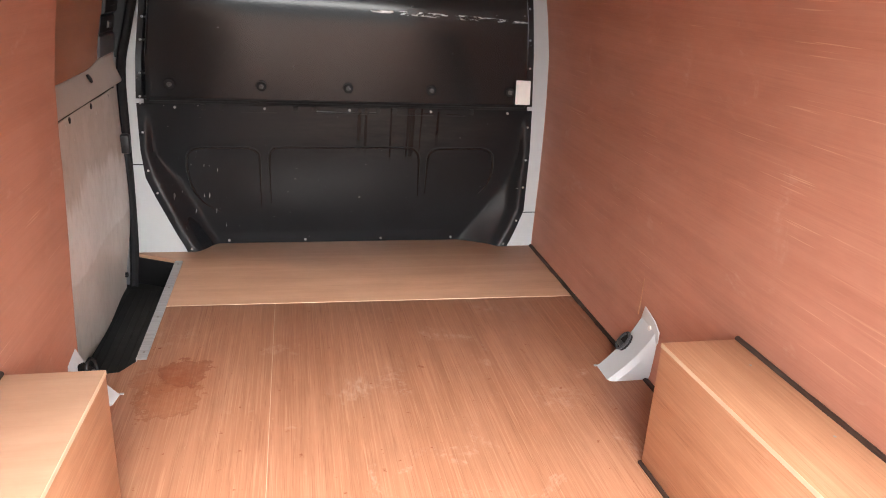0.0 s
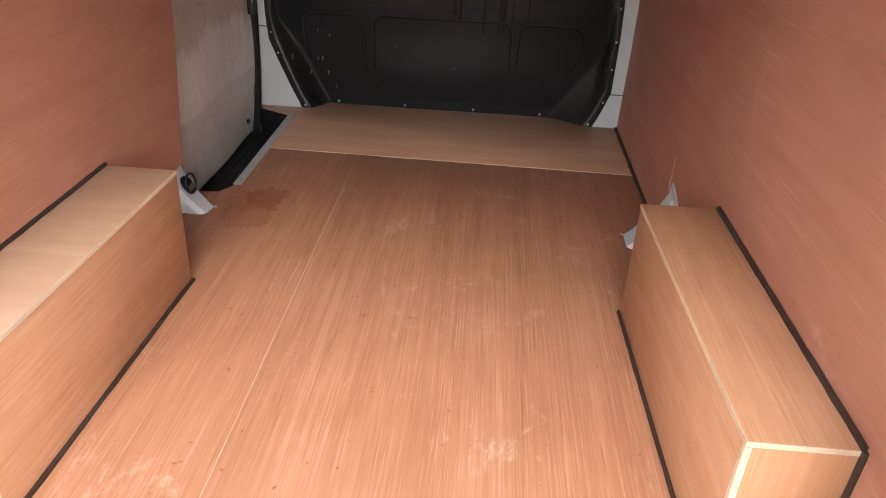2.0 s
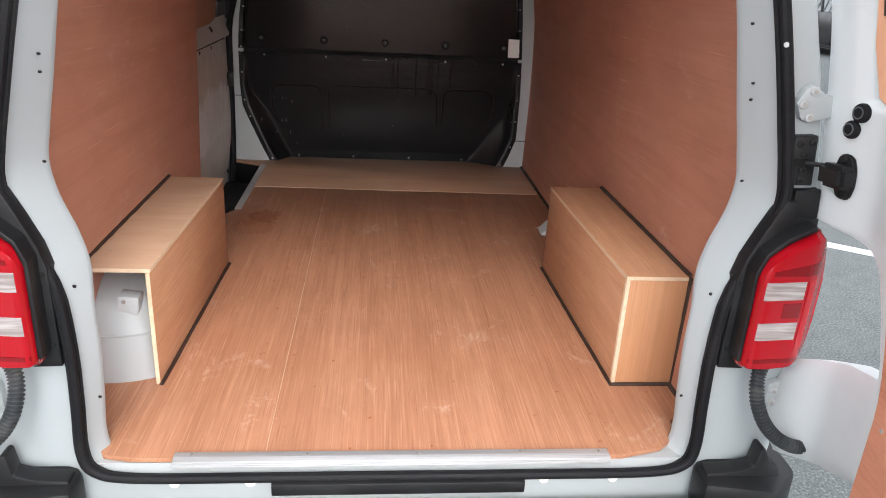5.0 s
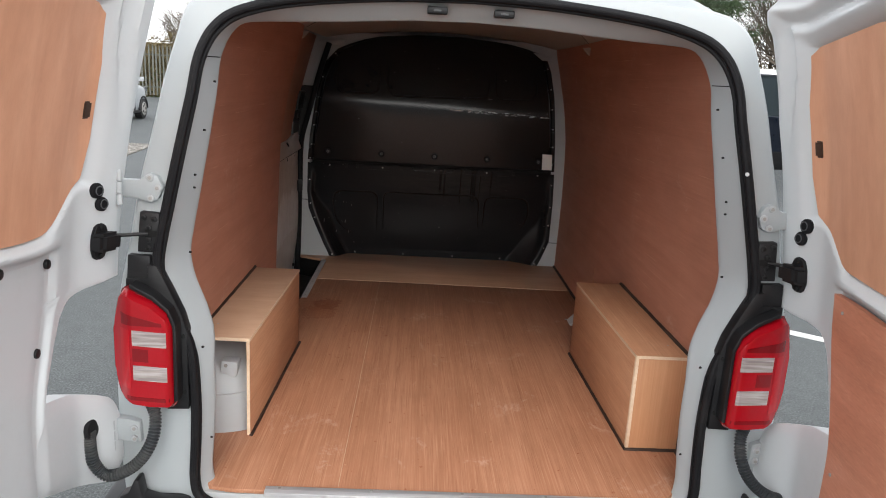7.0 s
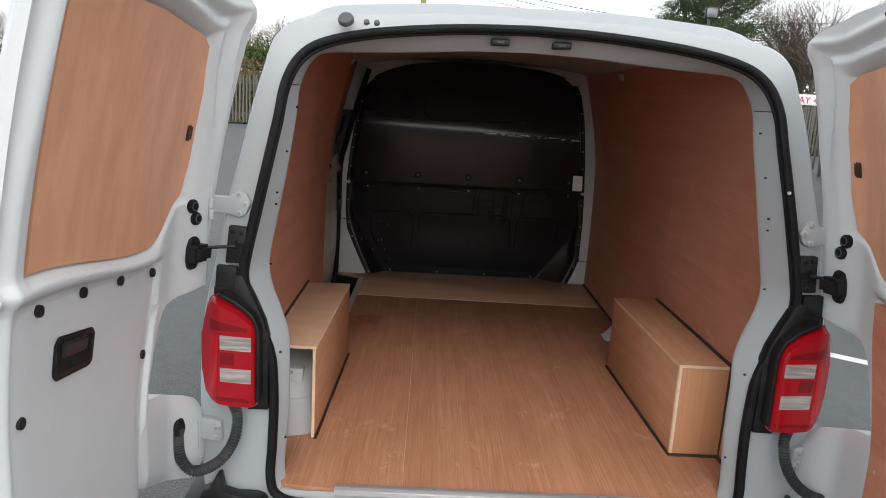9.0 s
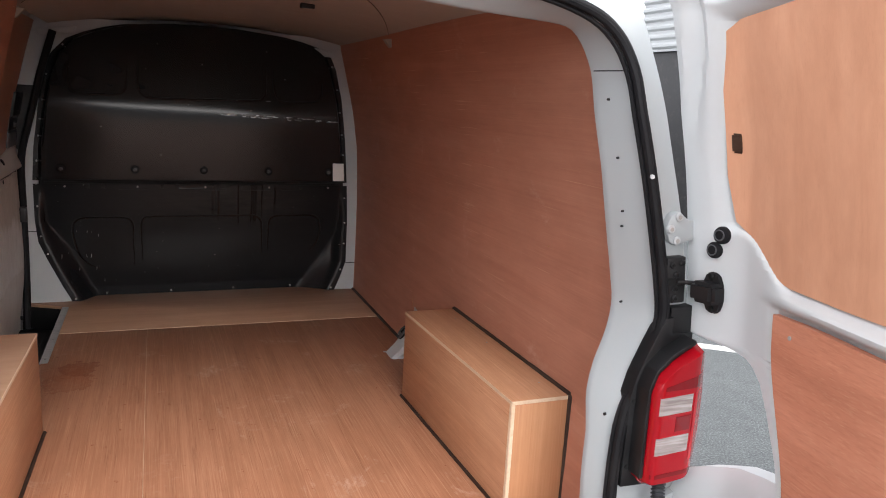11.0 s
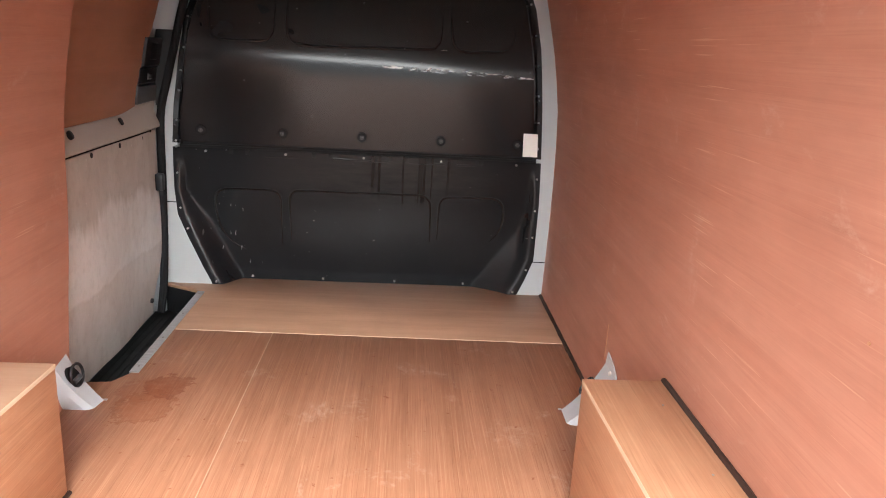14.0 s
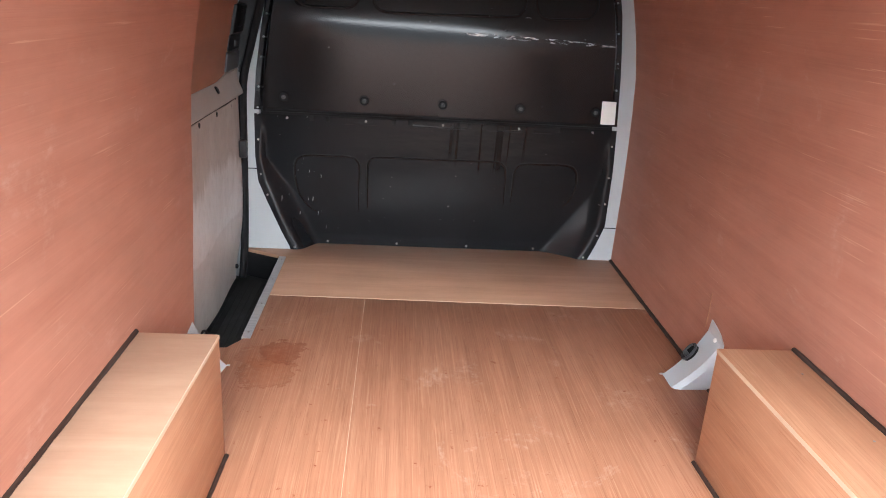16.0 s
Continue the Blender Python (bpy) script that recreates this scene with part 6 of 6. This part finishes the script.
# ---------------------------------------------------------------- fence, hedge, sign, lamp posts
M_PALE = paint("galvanised_steel", (0.10, 0.105, 0.09), 0.55, (0.06, 0.065, 0.045), 0.6)
FENCE_Y = 33.0
fence = group_at("palisade_fence", (0, FENCE_Y, 0), label="weathered galvanised palisade fence in front of a hedge", category="fence")
for z in (0.45, 1.9):
    part("rail", box(-60, 45, FENCE_Y + 0.03, FENCE_Y + 0.08, z, z + 0.06), M_PALE, fence, smooth=False)
for i in range(36):
    part("post", box(-58 + 2.9 * i, -57.9 + 2.9 * i, FENCE_Y + 0.08, FENCE_Y + 0.18, 0, 2.3), M_PALE, fence, smooth=False)
pale_mesh = None
joined = bmesh.new()
rnd = random.Random(5)
for i in range(560):
    x = -50 + 0.165 * i
    near = -27 < x < -4 or 11 < x < 22
    if near:
        if pale_mesh is None:
            first = part("pale", prism([(-0.034, 0.08), (-0.034, 2.22), (-0.018, 2.38), (0, 2.28), (0.018, 2.38), (0.034, 2.22), (0.034, 0.08)], "y", -0.008, 0.008), M_PALE, None, smooth=False)
            pale_mesh = first.data
            bpy.data.objects.remove(first)
        o = new("pale", pale_mesh)
        o.parent = fence
        o.location = (x, 0, rnd.uniform(-0.02, 0.02))
        o.rotation_euler = (rnd.uniform(-0.01, 0.01), rnd.uniform(-0.015, 0.015), rnd.uniform(-0.2, 0.2))
    else:
        box(x - 0.034, x + 0.034, FENCE_Y - 0.008, FENCE_Y + 0.008, 0.08, 2.35, bm=joined)
part("far_pales", joined, M_PALE, fence, kind="stuff", smooth=False)


def leafy(name, lo, hi, var=0.5, rough=0.8):
    m = Mat(name, rough, spec=0.2)
    g = m.n.new("ShaderNodeNewGeometry")
    m.colour(m.ramp(g.outputs["Random Per Island"], (0.0, lo), (1.0, hi)))
    return m.m


M_HEDGE = leafy("winter_hedge", (0.055, 0.042, 0.02), (0.20, 0.16, 0.085))
M_IVY = leafy("ivy_green", (0.03, 0.05, 0.012), (0.11, 0.15, 0.04))
M_BARK = plastic("grey_brown_bark", (0.11, 0.09, 0.07), 0.85, 40.0, 0.6, 0.5, (0.2, 0.18, 0.14))
M_NEEDLE = leafy("pine_needles", (0.018, 0.035, 0.016), (0.075, 0.11, 0.05))


def blades(count, place, size, seed):
    """Many small two-sided slips, joined: (verts, faces) from numpy."""
    rng = np.random.default_rng(seed)
    c = place(rng, count)
    d = rng.normal(size=(count, 3))
    d /= np.linalg.norm(d, axis=1)[:, None]
    e = np.cross(d, rng.normal(size=(count, 3)))
    e /= np.linalg.norm(e, axis=1)[:, None]
    ln = rng.uniform(0.6, 1.4, count)[:, None] * size[0]
    wd = rng.uniform(0.6, 1.4, count)[:, None] * size[1]
    v = np.stack([c - d * ln, c + e * wd, c + d * ln, c - e * wd], 1).reshape(-1, 3)
    f = np.arange(4 * count).reshape(-1, 4)
    return v, f


def stuff(name, v, f, mat, parent=None, **tags):
    me = bpy.data.meshes.new(name)
    me.from_pydata(v.tolist(), [], f.tolist())
    me.materials.append(mat)
    ob = new(name, me)
    ob.parent = parent
    return tagged(ob, **tags)


def hedge_place(rng, n):
    x = rng.uniform(-55, 45, n)
    top = 2.95 + 0.25 * np.sin(x * 0.5) + 0.15 * np.sin(x * 1.7 + 1)
    z = rng.uniform(0.1, 1.0, n) ** 0.8 * top + rng.normal(0, 0.08, n)
    y = FENCE_Y + 0.35 + rng.uniform(0, 1, n) ** 1.5 * 1.3 + 0.2 * np.sin(x * 2.3) * np.sin(z * 3)
    return np.stack([x, y, z], 1)


v, f = blades(60000, hedge_place, (0.16, 0.022), 3)
stuff("hedge", v, f, M_HEDGE, label="tangled brown winter hedge behind the fence", category="hedge", kind="stuff")
v, f = blades(9000, lambda r, n: np.stack([r.uniform(-55, 45, n), FENCE_Y + r.uniform(0.15, 0.5, n), r.uniform(0, 1, n) ** 2 * 1.3], 1), (0.07, 0.03), 4)
stuff("ivy", v, f, M_IVY, label="green ivy and weeds along the fence foot", category="weeds", kind="stuff")
part("hedge_core", box(-56, 46, FENCE_Y + 1.0, FENCE_Y + 1.6, 0, 2.5, 0.1), M_HEDGE, label="dense brown inside of the hedge", category="hedge", kind="stuff", smooth=False)


def branch(verts, faces, p, d, r, length, depth, rng, gravity=0.05, spread=0.55):
    """A limb with its side limbs, as three-sided tapering tubes."""
    n = 4 if depth > 2 else 3
    prev = None
    side = 3 if depth < 3 else 5
    for k in range(n + 1):
        t = k / n
        rad = r * (1 - 0.62 * t)
        a = d.orthogonal().normalized()
        b = d.cross(a)
        ring = []
        for q in range(side):
            w = 2 * math.pi * q / side
            ring.append(len(verts))
            verts.append(tuple(p + rad * (math.cos(w) * a + math.sin(w) * b)))
        if prev:
            for q in range(side):
                faces.append((prev[q], prev[(q + 1) % side], ring[(q + 1) % side], ring[q]))
        prev = ring
        if depth > 0 and k > 0:
            for _ in range(2 if k < n else 3):
                out = (d + spread * Vector((rng.gauss(0, 1), rng.gauss(0, 1), rng.gauss(0.25, 0.7)))).normalized()
                branch(verts, faces, p, out, rad * 0.70, length * rng.uniform(0.55, 0.8), depth - 1, rng, gravity, spread)
        d = (d + Vector((rng.gauss(0, 0.12), rng.gauss(0, 0.12), gravity))).normalized()
        p = p + d * length / n


def bare_tree(seed, height):
    rng = random.Random(seed)
    t = group_at("bare_tree", (0, 0, 0), label="leafless winter tree with fine twigs", category="tree", group="bare trees")
    verts, faces = [], []
    start = Vector((0, 0, 0))
    trunk_v, trunk_f = [], []
    branch(trunk_v, trunk_f, start, Vector((0, 0, 1)), 0.016 * height, height * 0.38, 0, rng)
    top = Vector((0, 0, height * 0.22))
    for i in range(7):
        a = 2 * math.pi * i / 7 + rng.uniform(-0.3, 0.3)
        up = rng.uniform(0.9, 1.9)
        branch(verts, faces, top + Vector((0, 0, height * 0.025 * i)), Vector((math.cos(a), math.sin(a), up)).normalized(), 0.012 * height, height * rng.uniform(0.34, 0.46), 3, rng)
    for name, vv, ff in (("trunk", trunk_v, trunk_f), ("crown", verts, faces)):
        stuff(name, np.array(vv), np.array([f if len(f) == 4 else f for f in ff]), M_BARK, t)
    return t


tree_a, tree_b, tree_c = bare_tree(11, 6.5), bare_tree(12, 6.0), bare_tree(13, 7.5)
tree_a.location = (-29, 44, 0)
tree_b.location = (-25.5, 47, 0)
tree_c.location = (18.0, 34.0, 0)
for src, at, turn_z, size in ((tree_b, (-33, 46, 0), 70, 1.0), (tree_a, (-21.5, 46, 0), 130, 0.9), (tree_b, (-12.2, 44, 0), 40, 1.0), (tree_a, (-9.6, 48, 0), 200, 1.0), (tree_c, (18.5, 37, 0), 100, 0.9),
                              (tree_a, (-37.5, 47, 0), 300, 1.05), (tree_b, (-15.5, 47, 0), 220, 0.9), (tree_a, (22, 39, 0), 20, 1.1)):
    copy_thing(src, Matrix.Translation(at) @ Matrix.Rotation(radians(turn_z), 4, "Z") @ Matrix.Scale(size, 4))


def pine():
    t = group_at("pine_tree", (0, 0, 0), label="tall dark green pine with spreading limbs", category="tree")
    rng = random.Random(21)
    vv, ff = [], []
    branch(vv, ff, Vector((0, 0, 0)), Vector((0.03, 0, 1)), 0.28, 9.5, 0, rng, 0.0)
    stuff("trunk", np.array(vv), np.array(ff), M_BARK, t)
    lv, lf, tips = [], [], []
    for i in range(46):
        z = 3.2 + 6.2 * i / 46
        a = i * 2.4
        reach = (2.6 - 0.22 * abs(z - 5.0)) * rng.uniform(0.7, 1.15)
        d = Vector((math.cos(a), math.sin(a), rng.uniform(0.0, 0.35))).normalized()
        branch(lv, lf, Vector((0.03 * z, 0, z)), d, 0.06, reach, 0, rng, 0.04)
        for k in range(8):
            w = 0.35 + 0.65 * k / 7
            tips.append(Vector((0.03 * z, 0, z)) + d * reach * w + Vector((rng.gauss(0, 0.25), rng.gauss(0, 0.25), rng.gauss(0.12, 0.14))))
    stuff("limbs", np.array(lv), np.array(lf), M_BARK, t)
    tp = np.array([tuple(p) for p in tips])

    def place(r, n):
        k = r.integers(0, len(tp), n)
        return tp[k] + r.normal(0, 1, (n, 3)) * np.array([0.26, 0.26, 0.13])
    v, f = blades(42000, place, (0.085, 0.013), 9)
    stuff("crown", v, f, M_NEEDLE, t)
    return t


pine_tree = pine()
pine_tree.location = (11.7, 31.0, 0)
second = copy_thing(pine_tree, Matrix.Translation((13.4, 36.5, -0.3)) @ Matrix.Rotation(2.0, 4, "Z"))
evergreen_v, evergreen_f = blades(5000, lambda r, n: np.stack([-9.0 + r.normal(0, 0.9, n), 36.5 + r.normal(0, 0.5, n), 3.2 + r.normal(0, 0.35, n)], 1), (0.08, 0.04), 15)
stuff("bush", evergreen_v, evergreen_f, M_IVY, label="green evergreen bush above the hedge", category="bush", kind="stuff")
bush_v, bush_f = blades(3000, lambda r, n: np.stack([-27.5 + r.normal(0, 0.25, n), 43 + r.normal(0, 0.3, n), 3.2 + r.normal(0, 0.5, n)], 1), (0.1, 0.04), 16)
stuff("bush", bush_v, bush_f, M_IVY, label="dark evergreen shrub between bare trees", category="bush", kind="stuff")

M_POLE = plywood("weathered_pole_wood", (0.2, 0.17, 0.08), (0.3, 0.26, 0.12), (0.38, 0.33, 0.17), "z", 0.8)
pole = part("utility_pole", disc((-1.05, 38.0, 3.55), (0, 0, 1), 0.15, 7.1, 16, 0.02), M_POLE, label="weathered wooden utility pole", category="pole")
mast = group_at("floodlight_post", (7.48, 19.5, 0), label="grey post with a square floodlight on top", category="lamp post")
part("post", disc((7.48, 19.5, 2.36), (0, 0, 1), 0.04, 4.72, 12), M_PALE, mast)
lampbox = part("floodlight", box(7.30, 7.66, 19.30, 19.42, 4.38, 4.69, 0.02), M_BLACK, mast, "black floodlight housing")
part("lamp_glass", box(7.33, 7.63, 19.285, 19.30, 4.41, 4.66, 0.004), M_HEAD, lampbox)
for k, (z0, z1) in enumerate(((8.2, 6.6), (7.9, 6.2), (7.5, 5.9))):
    pts = [Vector((-1.05 + 0.2 * k, 38.0, 0)).lerp(Vector((22 + k, 33.0, 0)), t / 24) + Vector((0, 0, z0 + (z1 - z0) * t / 24 - 1.2 * math.sin(math.pi * t / 24))) for t in range(25)]
    part("overhead_cable", tube(pts, 0.018, 5), M_BLACK, label="thin black overhead cable", category="cable")

M_SIGN = paint("white_sign_board", (0.78, 0.78, 0.78), 0.4, amount=0.1)
M_LETTER = paint("red_lettering", (0.55, 0.01, 0.03), 0.5, amount=0.0)
sign = group_at("advertising_board", (12.4, 20.6, 0), label="long white board with red lettering on a metal frame", category="sign")
boards = [part("board", box(a, b, 20.6, 20.66, 2.17, 2.49, 0.005), M_SIGN, sign) for a, b in ((9.0, 11.95), (12.52, 17.0))]
for x in (9.2, 12.0, 15.0, 16.8):
    part("post", box(x - 0.04, x + 0.04, 20.66, 20.74, 0, 2.47), M_PALE, sign, smooth=False)
for i in range(34):
    part("slat", box(9.1 + 0.24 * i, 9.16 + 0.24 * i, 20.67, 20.69, 0.2, 2.17), M_PALE, sign, smooth=False)


def lettering(text, x, z, size, board):
    cu = bpy.data.curves.new("letters", "FONT")
    cu.body, cu.size, cu.extrude = text, size, 0.002
    tmp = bpy.data.objects.new("tmp", cu)
    scene.collection.objects.link(tmp)
    dg = bpy.context.evaluated_depsgraph_get()
    me = bpy.data.meshes.new_from_object(tmp.evaluated_get(dg))
    bpy.data.objects.remove(tmp)
    me.materials.clear()
    me.materials.append(M_LETTER)
    ob = new("letters", me)
    ob.parent = board
    ob.matrix_world = Matrix.Translation((x, 20.594, z)) @ Matrix.Rotation(radians(90), 4, "X")
    return ob


bpy.context.view_layer.update()
for text, x, board in (("AY 4", 10.95, boards[0]), ("PA", 12.62, boards[1])):
    o = lettering(text, x, 2.22, 0.30, board)
    o.matrix_world = Matrix.Translation((x, 20.594, 2.22)) @ Matrix.Rotation(radians(90), 4, "X")
    o.matrix_parent_inverse = Matrix.Identity(4)
    o.location = Vector((x, 20.594, 2.22)) - origin_of(board)

# ---------------------------------------------------------------- workshop beside the car park
M_CLAD = paint("grey_corrugated_cladding", (0.42, 0.44, 0.45), 0.45, amount=0.3)
M_BRICKW = paint("black_painted_wall", (0.018, 0.018, 0.02), 0.6, amount=0.2)
shop = group_at("workshop_building", (10.5, 6.0, 0), label="workshop with grey ribbed cladding, black wall and a white window", category="building")
part("wall", box(7.6, 13.5, 2.0, 9.4, 0, 2.75, 0.01), M_BRICKW, shop, "black painted lower wall")
ribs = []
for i in range(61):
    z = 2.65 + 2.2 * i / 60
    ribs.append([(7.52 + (0.035 if i % 4 in (0, 1) else 0.0), y, z) for y in (1.9, 9.5)])
part("cladding", skin(ribs, [[(7.62, y, z) for _, y, z in r] for r in ribs]), M_CLAD, shop, "grey ribbed metal cladding", smooth=False)
part("roof", box(7.5, 13.6, 1.9, 9.5, 4.8, 4.95, 0.02), M_CLAD, shop)
part("wall", box(7.7, 13.4, 2.1, 9.3, 2.75, 4.8), M_BRICKW, shop)
M_UPVC = paint("white_window_plastic", (0.78, 0.79, 0.8), 0.3, amount=0.1)
win = part("window", box(7.54, 7.6, 5.0, 6.35, 0.55, 2.25, 0.01), M_UPVC, shop, "white plastic window with dark panes")
for y0, y1 in ((5.08, 5.62), (5.72, 6.27)):
    part("pane", box(7.53, 7.55, y0, y1, 0.65, 2.15, 0.004), M_GLASS, win)
part("sill", box(7.44, 7.6, 4.9, 6.45, 0.48, 0.55, 0.01), M_CLAD, win)
